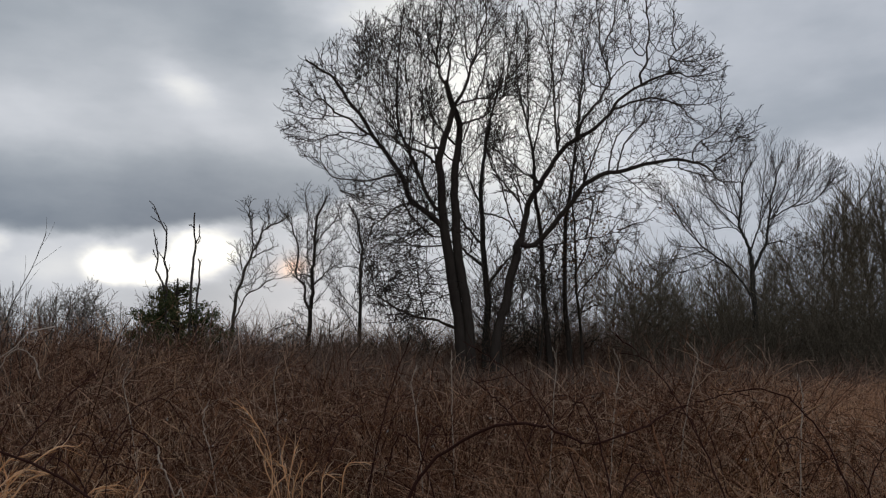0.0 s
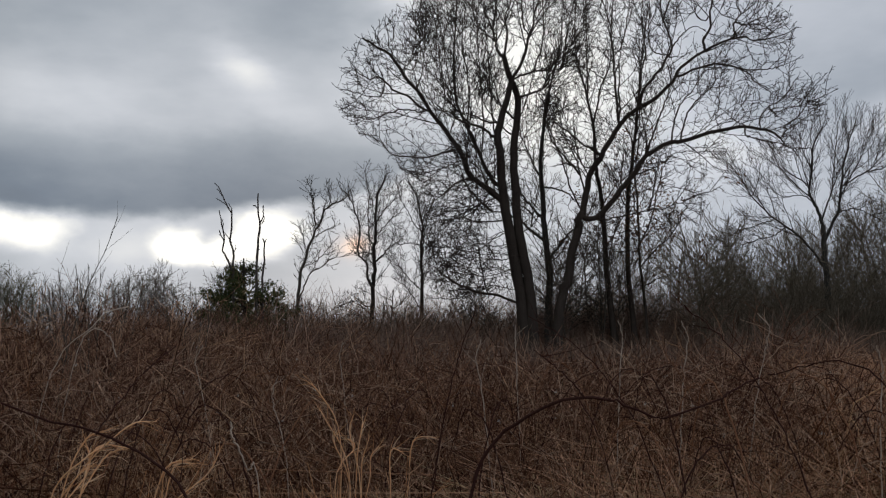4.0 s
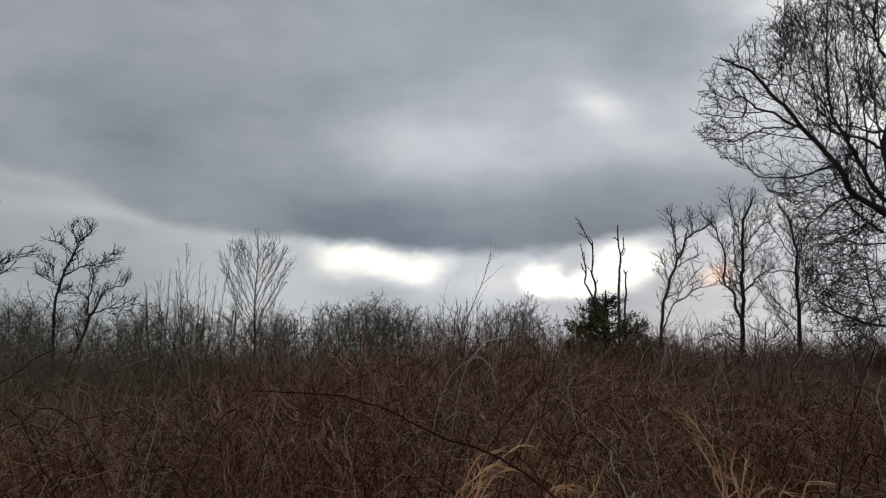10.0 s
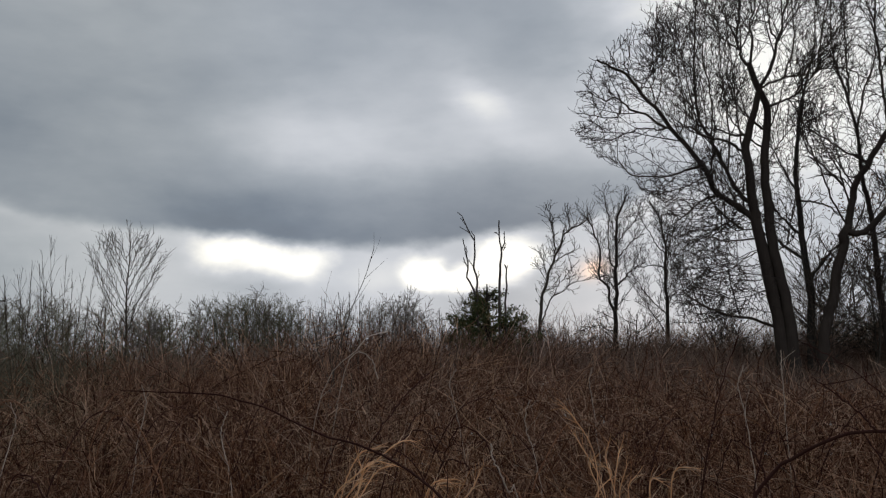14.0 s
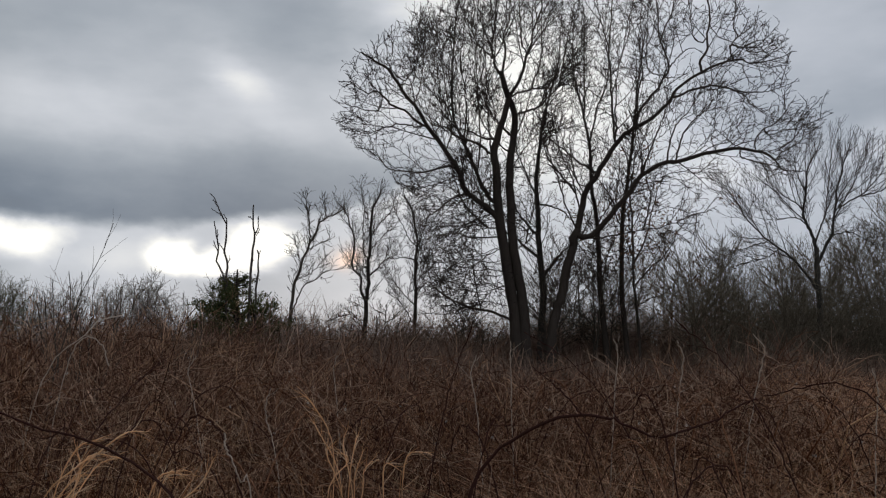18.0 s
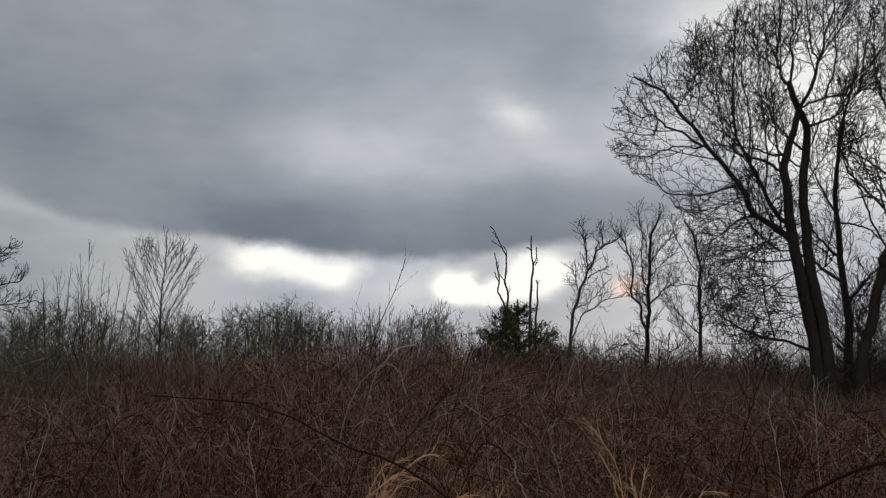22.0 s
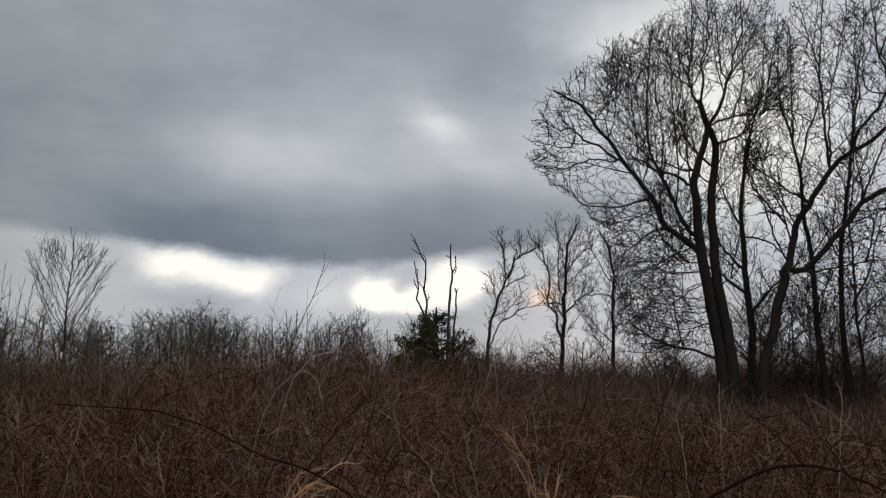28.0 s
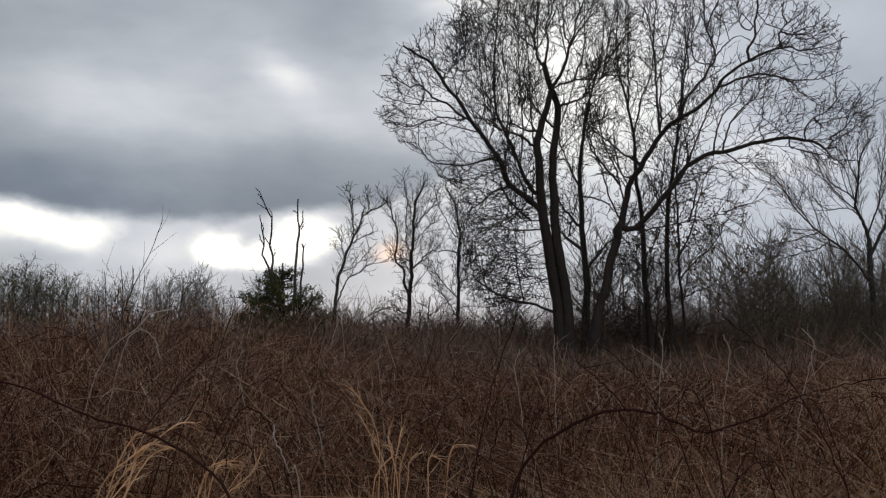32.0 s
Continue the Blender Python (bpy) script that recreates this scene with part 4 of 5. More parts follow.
bough(thin, "limb", 0.028, 0.01, 0.4, (0.15, 4.15), (0.2, 5.05), (0.3, 5.75), (0.45, 6.3), (0.6, 6.85))
bough(thin, "limb", 0.024, 0.01, -0.4, (0.1, 5.0), (-0.35, 5.1), (-0.8, 5.05), (-1.05, 5.3))
bough(thin, "limb", 0.024, 0.01, 0.4, (0.15, 5.45), (-0.15, 5.85), (-0.35, 6.3), (-0.65, 6.85), (-0.8, 7.35))
bough(thin, "limb", 0.024, 0.01, -0.4, (0.1, 3.25), (-0.3, 3.6), (-0.7, 4.1), (-0.9, 4.3))
bough(thin, "limb", 0.024, 0.01, 0.3, (0.1, 2.35), (-0.15, 2.85), (-0.55, 3.4), (-0.75, 3.65))
bough(thin, "limb", 0.019, 0.01, 0.4, (0.1, 4.15), (0.5, 4.6), (0.65, 5.2))
bare_tree("thin_tree", "slender upright bare tree with many fine side twigs", 6.0, 32, thin, THIN, 57, group="thin trees before the sunset", r_min=0.0092, bulge=0.35)


def snag(label, az, d, limbs, seed):
    rng = np.random.default_rng(seed)
    root = thing("dead_snag", label, "dead tree", Matrix.Translation(spot(az, d)) @ pose(0, 0, 0, 0, 0, az), "dead snags by the cedar")
    for kind, r0, r1, sway, pts in limbs:
        p = [(x, sway * i / (len(pts) - 1), z) for i, (x, z) in enumerate(pts)]
        if kind == "trunk":
            p = [(p[0][0], 0, -0.15)] + p
        q = np.array(p, float)
        line = np.stack([np.interp(np.linspace(0, len(q) - 1, 16), np.arange(len(q)), q[:, c]) for c in range(3)], -1)
        line[1:-1] += rng.normal(0, 0.007, (14, 3))
        rad = np.linspace(r0, r1, 16) * (1 + rng.normal(0, 0.07, 16))
        stubs = shoots(rng, line[None], rad[None], 2, 0.1, 60, 0.3, 0.1, 3, 0.3, 0.5, 0.5, 0.012)
        part(kind, [tube_arrays(line[None], rad[None], 8), tube_arrays(*stubs, 5)], SNAG, root)
    return root


dead = []
bough(dead, "trunk", 0.039, 0.028, 0.0, (0.05, 1.95), (0.05, 2.9), (0.05, 3.5), (0.05, 4.0), (-0.05, 4.3))
bough(dead, "limb", 0.028, 0.011, 0.1, (-0.05, 4.3), (0.0, 4.7), (0.0, 5.1), (-0.15, 5.35), (-0.25, 5.6), (-0.35, 5.85), (-0.5, 6.0))
bough(dead, "limb", 0.014, 0.008, 0.1, (-0.15, 5.35), (-0.3, 5.45), (-0.45, 5.55))
bough(dead, "limb", 0.011, 0.008, -0.1, (-0.2, 5.5), (-0.35, 5.7), (-0.4, 5.8))
bough(dead, "limb", 0.018, 0.011, 0.1, (0.0, 5.05), (0.0, 5.25), (-0.1, 5.4))
bough(dead, "limb", 0.032, 0.014, -0.2, (0.0, 3.45), (-0.1, 3.75), (-0.25, 4.0), (-0.2, 4.3), (-0.25, 4.65), (-0.3, 4.85), (-0.35, 5.15))
bough(dead, "limb", 0.014, 0.008, 0.1, (-0.25, 4.65), (-0.25, 4.95))
bough(dead, "limb", 0.018, 0.011, -0.1, (-0.2, 4.3), (-0.3, 4.45), (-0.35, 4.6))
bough(dead, "limb", 0.018, 0.008, 0.1, (0.0, 4.25), (-0.1, 4.4), (-0.2, 4.55))
bough(dead, "limb", 0.014, 0.008, 0.1, (0.05, 3.95), (0.1, 4.05), (0.1, 4.2))
snag("tall forked dead snag with broken bare limbs", 18.9, 24, dead, 61)
dead = []
bough(dead, "trunk", 0.046, 0.018, 0.0, (0.1, 1.95), (0.1, 2.9), (0.1, 3.7), (0.15, 4.0), (0.15, 4.35), (0.2, 4.65), (0.2, 4.8), (0.15, 5.05), (0.15, 5.3), (0.15, 5.5), (0.15, 5.7))
bough(dead, "limb", 0.018, 0.011, 0.1, (0.15, 5.25), (0.05, 5.35), (0.0, 5.35))
bough(dead, "limb", 0.021, 0.011, -0.1, (0.2, 4.8), (0.3, 5.0), (0.3, 5.15), (0.3, 5.35))
bough(dead, "limb", 0.014, 0.008, 0.1, (0.25, 4.8), (0.3, 4.9), (0.35, 5.0))
snag("dead snag with short stubby limbs at its top", 17.5, 24, dead, 63)
dead = []
bough(dead, "trunk", 0.039, 0.018, 0.1, (0.2, 1.95), (0.2, 2.9), (0.2, 3.35), (0.25, 3.7), (0.25, 4.0), (0.25, 4.25), (0.2, 4.4))
bough(dead, "limb", 0.014, 0.008, 0.05, (0.25, 4.25), (0.3, 4.35))
snag("short dead snag ending in a small broken fork", 17.3, 24.1, dead, 65)


def cedar(az, d, height, radius, seed):
    """A rounded evergreen: trunk, limbs and drooping sprays of scale leaves."""
    rng = np.random.default_rng(seed)
    root = thing("cedar_shrub", "dark green rounded cedar growing round the dead snags", "shrub", Matrix.Translation(spot(az, d)) @ pose(0, 0, 0, 0, 0, az))
    line = resample([(0, 0, -0.1), (0.03, 0, height * 0.5), (0, 0, height * 0.96)], 8)
    rad = np.linspace(0.1, 0.02, 8)
    part("trunk", [tube_arrays(line[None], rad[None], 7)], BARK, root)
    n = 190
    z = height * (0.1 + 0.88 * rng.random(n))
    turn = rng.random(n) * 2 * np.pi
    reach = radius * np.clip((height - z) / (0.42 * height), 0.02, 1) ** 0.6 * (0.5 + 0.55 * rng.random(n))
    out = np.stack([np.cos(turn), np.sin(turn), np.zeros(n)], -1)
    s = np.linspace(0, 1, 6)
    L = out[:, None] * (reach[:, None] * s)[..., None]
    L[..., 2] = z[:, None] - 0.1 * height + 0.25 * s * reach[:, None] + 0.06 * rng.normal(size=(n, 1)) * s
    lr = np.linspace(0.022, 0.006, 6)[None].repeat(n, 0)
    part("branchwork", [tube_arrays(L, lr, 4)], BARK, root)
    P1, R1 = shoots(rng, L, lr, 2200, 0.34, 50, 0.7, 0.15, 4, 0.35)
    c = P1[:, 1:].reshape(-1, 3)
    part("foliage", [tube_arrays(P1, np.full((len(P1), 4), 0.010), 3), leaf_cluster(rng, c, 30000, 0.045, 0.032)], CEDAR, root, "dark green scale-leaf sprays", False)
    return root


cedar(18.1, 24.4, 4.0, 1.58, 71)

# ---- the tree at the wood's edge and the wood behind it ----
edge_tree = []
bough(edge_tree, "trunk", 0.132, 0.09, 0.2, (0.1, 1.3), (0.05, 2.2), (0.05, 3.35), (0.05, 4.2), (0.05, 4.9), (0.05, 5.55))
bough(edge_tree, "limb", 0.07, 0.019, -0.6, (0.05, 5.55), (-0.1, 6.1), (-0.25, 6.55), (-0.3, 7.05), (-0.2, 7.9), (-0.05, 8.85), (0.3, 9.6))
bough(edge_tree, "limb", 0.07, 0.022, 0.6, (0.1, 4.9), (0.4, 5.65), (0.65, 6.15), (0.75, 6.6), (0.9, 7.1), (1.05, 8.0), (1.25, 8.95), (1.5, 9.65))
bough(edge_tree, "limb", 0.037, 0.011, 0.5, (0.9, 7.05), (1.35, 7.4), (1.8, 7.6), (2.25, 8.05), (2.7, 8.65), (2.9, 9.05))
bough(edge_tree, "limb", 0.029, 0.008, -0.5, (1.8, 7.6), (2.45, 7.7), (2.85, 8.0), (3.25, 8.45))
bough(edge_tree, "limb", 0.037, 0.011, -0.4, (0.05, 5.7), (0.25, 6.4), (0.45, 6.85), (0.55, 7.6), (0.7, 8.55), (0.85, 9.75))
bough(edge_tree, "limb", 0.037, 0.008, 0.8, (-0.3, 7.05), (-0.6, 7.45), (-1.05, 7.8), (-1.55, 8.35), (-1.9, 8.75))
bough(edge_tree, "limb", 0.029, 0.008, -0.7, (-0.2, 6.6), (-0.65, 6.85), (-1.3, 6.85), (-1.8, 7.1))
bough(edge_tree, "limb", 0.054, 0.011, -1.0, (0.05, 3.85), (-0.35, 4.5), (-0.75, 5.05), (-1.25, 5.55), (-1.8, 6.05), (-2.15, 6.45), (-2.5, 6.85), (-2.8, 7.4), (-3.1, 8.0), (-3.4, 8.45))
bough(edge_tree, "limb", 0.029, 0.008, 0.6, (-1.25, 5.5), (-1.85, 5.25), (-2.45, 5.15), (-2.95, 4.85))
bough(edge_tree, "limb", 0.025, 0.008, 0.5, (-1.75, 5.8), (-2.4, 5.75), (-3.15, 5.55), (-3.75, 5.2))
bough(edge_tree, "limb", 0.025, 0.008, -0.4, (-2.5, 6.9), (-2.3, 7.55), (-2.15, 8.3))
bough(edge_tree, "limb", 0.029, 0.008, 0.5, (0.9, 7.15), (1.5, 8.0), (1.85, 8.8), (2.1, 9.3))
bough(edge_tree, "limb", 0.029, 0.008, -0.5, (-0.2, 7.95), (-0.5, 8.65), (-0.6, 9.4))
bough(edge_tree, "limb", 0.029, 0.008, 0.6, (0.7, 6.1), (1.25, 6.15), (1.8, 5.85), (2.3, 5.9))
bare_tree("edge_tree", "broad bare tree with a fan of fine upright twigs", -20.9, 36, edge_tree, [(3.4, 2.1, 42, 0.34, 0.07), (5.0, 1.1, 44, 0.26, 0.09), (5.0, 0.55, 44, 0.2, 0.12)], 81, BARK_GREY, TWIG, r_min=0.0085, bulge=0.8)


WOODS = [(2.6, 1.5, 50, 0.2, 0.12), (4.2, 0.8, 50, 0.16, 0.15), (2.6, 0.42, 48, 0.14, 0.18)]
kinds = []
for i, (height, spread, stems) in enumerate(((10.5, 1.5, 1), (9.0, 1.9, 1), (11.5, 1.3, 1), (8.0, 1.6, 2), (7.0, 1.8, 2))):
    az = (-27.5, -14.0, -31.5, -24.0, -11.5)[i]
    kinds.append(bare_tree("forest_tree", "slender bare forest tree, grey-green, in a dense wood", az, 46 + 2 * i, wood_tree(100 + i, height, spread, stems), [(per / stems**0.8, *rest) for per, *rest in WOODS], 200 + i, WOOD_GREEN, WOOD_GREEN, 0.0105, "trees of the wood", True))
wr = np.random.default_rng(9)
for i in range(84):
    az = -13 - 28 * ((i + wr.random()) / 84) ** 1.1
    d = 42 + 24 * wr.random()
    tall = np.interp(-az, [10, 16, 23, 27, 40], [4.0, 5.6, 7.4, 10.0, 11.0])
    j = int(wr.integers(0, 5))
    s = tall * (d / 50) / (10.5, 9.0, 11.5, 8.0, 7.0)[j] * (0.8 + 0.3 * wr.random())
    t = copy_thing(kinds[j], Matrix.Translation(spot(az, d)) @ pose(0, 0, 0, 0, 0, az + wr.random() * 360))
    t.scale = (s, s, s)

# ---- small trees and saplings to the left ----
small = []
bough(small, "trunk", 0.046, 0.014, 0.2, (-0.15, 1.8), (-0.2, 2.45), (-0.2, 2.85), (-0.2, 3.25), (-0.15, 3.55), (-0.1, 3.85), (0.0, 4.2), (0.15, 4.5), (0.25, 4.8), (0.35, 5.0), (0.55, 5.2), (0.6, 5.45))
bough(small, "limb", 0.021, 0.008, -0.3, (-0.05, 3.95), (0.15, 4.1), (0.35, 4.25), (0.75, 4.35), (1.0, 4.5), (1.2, 4.75))
bough(small, "limb", 0.018, 0.008, 0.3, (-0.15, 3.7), (-0.25, 3.85), (-0.3, 4.2), (-0.4, 4.3), (-0.55, 4.35))
bough(small, "limb", 0.014, 0.008, -0.3, (-0.2, 3.75), (-0.45, 3.9), (-0.7, 4.05))
bough(small, "limb", 0.018, 0.008, 0.3, (0.15, 4.6), (0.0, 4.75), (-0.25, 4.9), (-0.35, 5.1))
bough(small, "limb", 0.018, 0.008, -0.3, (0.3, 4.9), (0.15, 5.15), (0.05, 5.4))
bare_tree("small_tree", "small bare leaning tree above the brush", 54.5, 24, small, [(7.0, 0.6, 54, 0.24, 0.16), (9.0, 0.34, 52, 0.2, 0.2), (7.0, 0.2, 50, 0.16, 0.22)], 91, group="leaning small trees", r_min=0.009, bulge=0.2)
small = []
bough(small, "trunk", 0.051, 0.017, 0.2, (-0.2, 0.75), (-0.1, 1.4), (0.05, 1.8), (0.15, 2.15), (0.3, 2.55), (0.35, 2.8), (0.45, 3.0), (0.55, 3.25), (0.65, 3.45), (0.75, 3.6))
bough(small, "limb", 0.02, 0.007, 0.2, (0.75, 3.6), (0.9, 3.65), (1.15, 3.7), (1.2, 3.9))
bough(small, "limb", 0.024, 0.007, 0.3, (0.35, 2.75), (0.3, 3.15), (0.35, 3.55), (0.4, 3.95), (0.55, 4.2), (0.75, 4.35))
bough(small, "limb", 0.02, 0.007, -0.3, (0.4, 2.9), (0.6, 3.0), (0.85, 3.1), (1.2, 3.15), (1.55, 3.25))
bough(small, "limb", 0.014, 0.007, 0.2, (0.3, 3.3), (0.15, 3.45), (-0.1, 3.45), (-0.35, 3.4))
bare_tree("small_tree", "small bare crooked tree leaning over the brush", 53.8, 23, small, [(7.0, 0.6, 54, 0.24, 0.16), (9.0, 0.34, 52, 0.2, 0.2), (7.0, 0.2, 50, 0.16, 0.22)], 93, group="leaning small trees", r_min=0.009, bulge=0.2)
spread = []
bough(spread, "trunk", 0.083, 0.015, -0.4, (0.05, 1.9), (0.15, 2.25), (0.35, 2.6), (0.4, 3.0), (0.5, 3.4), (0.6, 3.8), (0.75, 4.05), (0.9, 4.4), (1.05, 4.75), (1.25, 4.95), (1.45, 5.25), (1.7, 5.55), (1.8, 5.75), (1.9, 6.15), (1.9, 6.45))
bough(spread, "trunk", 0.077, 0.015, 0.5, (-0.25, 2.1), (-0.15, 3.1), (-0.05, 3.85), (0.1, 4.2), (0.2, 4.55), (0.25, 4.8), (0.35, 5.2), (0.5, 5.9), (0.55, 6.45), (0.7, 6.85), (0.8, 7.3))
bough(spread, "trunk", 0.046, 0.015, 0.3, (0.85, 2.1), (0.85, 2.6), (0.9, 2.85), (1.05, 3.25), (1.15, 3.6), (1.25, 3.95), (1.3, 4.2), (1.35, 4.5), (1.45, 4.7))
bough(spread, "limb", 0.028, 0.009, 0.4, (0.3, 5.0), (0.5, 5.3), (0.65, 5.65), (0.75, 6.0), (0.75, 6.35), (0.85, 6.9), (0.95, 7.0))
bough(spread, "limb", 0.019, 0.007, -0.4, (0.75, 6.0), (0.95, 6.2), (1.2, 6.6))
bough(spread, "limb", 0.028, 0.007, 0.5, (-0.05, 3.75), (0.05, 4.65), (0.1, 5.35), (0.15, 6.0), (0.1, 6.95))
bough(spread, "limb", 0.022, 0.007, 0.4, (1.25, 4.95), (1.25, 5.55), (1.3, 5.85), (1.35, 6.4))
bough(spread, "limb", 0.019, 0.007, -0.4, (1.8, 5.75), (2.0, 5.85), (2.25, 5.95), (2.35, 6.15))
bough(spread, "limb", 0.022, 0.007, 0.4, (0.75, 4.05), (0.95, 4.25), (1.2, 4.45), (1.45, 4.7), (1.7, 4.85), (2.05, 4.95), (2.35, 5.15), (2.55, 5.35))
bough(spread, "limb", 0.019, 0.007, -0.4, (1.45, 4.65), (1.85, 4.7), (2.3, 4.65), (2.55, 4.8), (2.65, 5.05))
bough(spread, "limb", 0.028, 0.007, -0.8, (0.1, 1.45), (0.4, 1.7), (0.75, 2.15), (1.0, 2.55), (1.3, 2.9), (1.55, 3.1), (1.75, 3.3), (2.1, 3.45), (2.4, 3.6), (2.75, 3.7), (3.05, 3.85), (3.3, 4.1), (3.65, 4.2))
bough(spread, "limb", 0.022, 0.007, 0.6, (0.55, 3.2), (0.8, 3.3), (1.15, 3.55), (1.5, 3.75), (1.9, 3.9), (2.05, 3.95))
bough(spread, "limb", 0.022, 0.007, -0.5, (0.6, 3.45), (0.9, 3.55), (1.4, 3.55), (1.9, 3.6), (2.25, 3.7), (2.65, 3.85))
bough(spread, "limb", 0.022, 0.007, 0.4, (1.3, 1.95), (1.45, 2.4), (1.55, 2.75), (1.75, 3.15), (1.9, 3.4), (2.0, 3.75), (2.2, 4.1), (2.4, 4.4))
bough(spread, "limb", 0.019, 0.007, -0.6, (0.9, 1.6), (1.35, 2.0), (1.75, 2.35), (2.15, 2.75), (2.55, 3.25), (2.85, 3.5), (3.2, 3.75))
bough(spread, "limb", 0.022, 0.007, 0.5, (2.45, 1.0), (2.1, 1.55), (1.85, 2.1), (1.75, 2.5), (1.75, 2.8))
bough(spread, "limb", 0.015, 0.007, 0.4, (0.1, 3.4), (0.35, 3.6), (0.6, 3.75))
bare_tree("spreading_tree", "bare many-stemmed tree leaning out with long low limbs", 66.7, 21, spread, [(5.0, 1.0, 46, 0.34, 0.1), (7.0, 0.5, 44, 0.28, 0.14), (7.0, 0.27, 44, 0.22, 0.18)], 95, r_min=0.0085, bulge=0.35)


def vase_sapling(label, az, d, height, stems, spread, seed, r=0.018, group="vase-shaped saplings", fork=0.0, per=3.4):
    """Straight stems that fan out from one root, or from a fork part way up a leader."""
    rng = np.random.default_rng(seed)
    root = thing("sapling", label, "sapling", Matrix.Translation(spot(az, d)) @ pose(0, 0, 0, 0, 0, az), group)
    lines, radii = [], []
    for k in range(stems):
        x, y = spread * (2 * (k + 0.5) / stems - 1) * 1.35 + rng.normal(0, 0.15 * spread), rng.normal(0, spread)
        h = height * (0.8 + 0.2 * rng.random()) * (1 - 0.16 * abs(x) / max(spread, 0.01) / 1.35)
        z = height * fork * (0.7 + 0.6 * rng.random())
        line = resample([(0.02 * x, 0.02 * y, z - 0.1), ((0.6 if fork else 0.35) * x, 0.4 * y, z + (h - z) * 0.3), ((1.05 if fork else 0.8) * x, 0.8 * y, z + (h - z) * 0.7), (x, y, h)], 9)
        rad = np.linspace(r, min(0.007, r * 0.5), 9) * (0.6 + 0.5 * rng.random())
        part("stem", [tube_arrays(line[None], rad[None], 5)], TWIG_GREY, root)
        lines.append(line)
        radii.append(rad)
    if fork:
        line = resample([(0, 0, -0.1), (0.03, 0, height * 0.4), (-0.02, 0, height * 0.7), (0.03, 0, height * 0.9)], 9)
        part("stem", [tube_arrays(line[None], np.linspace(2 * r, 0.006, 9)[None] * 0.8, 6)], TWIG_GREY, root)
    part("crown", crown(rng, np.array(lines), np.array(radii), [(per, 0.75, 33 if fork else 26, 0.4, 0.08), (per, 0.36, 32 if fork else 26, 0.3, 0.1)], 0.16 * r + 0.002), TWIG_GREY, root)["kind"] = "stuff"
    return root


fan = []
bough(fan, "trunk", 0.035, 0.008, 0.1, (0.0, 1.0), (0.03, 2.0), (0.0, 3.2), (0.04, 4.2), (0.02, 5.1))
fr = np.random.default_rng(301)
for i in range(22):
    z, side = 2.1 + 2.2 * i / 22 + 0.2 * fr.random(), (-1, 1)[i % 2] * (1.05 - 0.032 * i) * (0.75 + 0.35 * fr.random())
    rise = (5.1 - z) * (0.62 + 0.2 * fr.random())
    bough(fan, "limb", 0.009, 0.004, fr.normal(0, 0.6), (0.02, z), ((0.3 + 0.12 * fr.random()) * side, z + 0.38 * rise), ((0.66 + 0.15 * fr.random()) * side, z + 0.72 * rise), (side, z + rise))
bare_tree("sapling", "tall vase-shaped bare sapling above the brush", 42.5, 22, fan, [(5.6, 0.6, 38, 0.26, 0.1), (6.4, 0.3, 42, 0.2, 0.13)], 301, TWIG_GREY, TWIG_GREY, r_min=0.0048, group="vase-shaped saplings", bulge=0.15)
vase_sapling("bare fan of thin sapling stems in the brush", 46.2, 21, 4.5, 9, 0.75, 303, 0.01)
vase_sapling("bare fan of thin sapling stems in the brush", 48.4, 21.5, 4.4, 6, 0.5, 305, 0.01)
vase_sapling("wispy bare sapling shoots above the brush", 27.6, 11, 2.7, 9, 0.45, 307, 0.006)
vase_sapling("wispy bare sapling shoots above the brush", 21.5, 12, 2.4, 5, 0.25, 309, 0.005)
lone = vase_sapling("single leaning bare shoot standing over the brush", 28.4, 9.5, 2.2, 3, 0.15, 311, 0.005)
line = resample([(-0.25, 0, 0.0), (-0.15, 0, 1.2), (0.05, 0, 2.05), (0.25, 0, 2.55), (0.36, 0, 2.9)], 12)
part("stem", [tube_arrays(line[None], np.linspace(0.007, 0.0025, 12)[None], 6)], TWIG_GREY, lone)
q, w = shoots(np.random.default_rng(5), line[None], np.full((1, 12), 0.004), 9, 0.5, 38, 0.2, 0.1, 5, 0.4, 0.6, 0.4, 0.002, 0.4)
part("side_shoot", [tube_arrays(q, w, 4)], TWIG_GREY, lone)

for i, (az, d, h) in enumerate(((40.5, 30, 2.9), (50.5, 27, 2.8), (57.0, 28, 3.0), (63.0, 30, 3.4))):
    bare_tree("scrub_tree", "small scrubby bare tree in the tall brush", az, d, wood_tree(400 + i, h, 1.0, 2), [(3.8, 0.8, 38, 0.42, 0.1), (5.0, 0.45, 36, 0.34, 0.12), (2.4, 0.28, 34, 0.28, 0.14)], 420 + i, OLIVE, OLIVE, 0.0055, "scrub trees on the left")

# ---- the far tree line ----


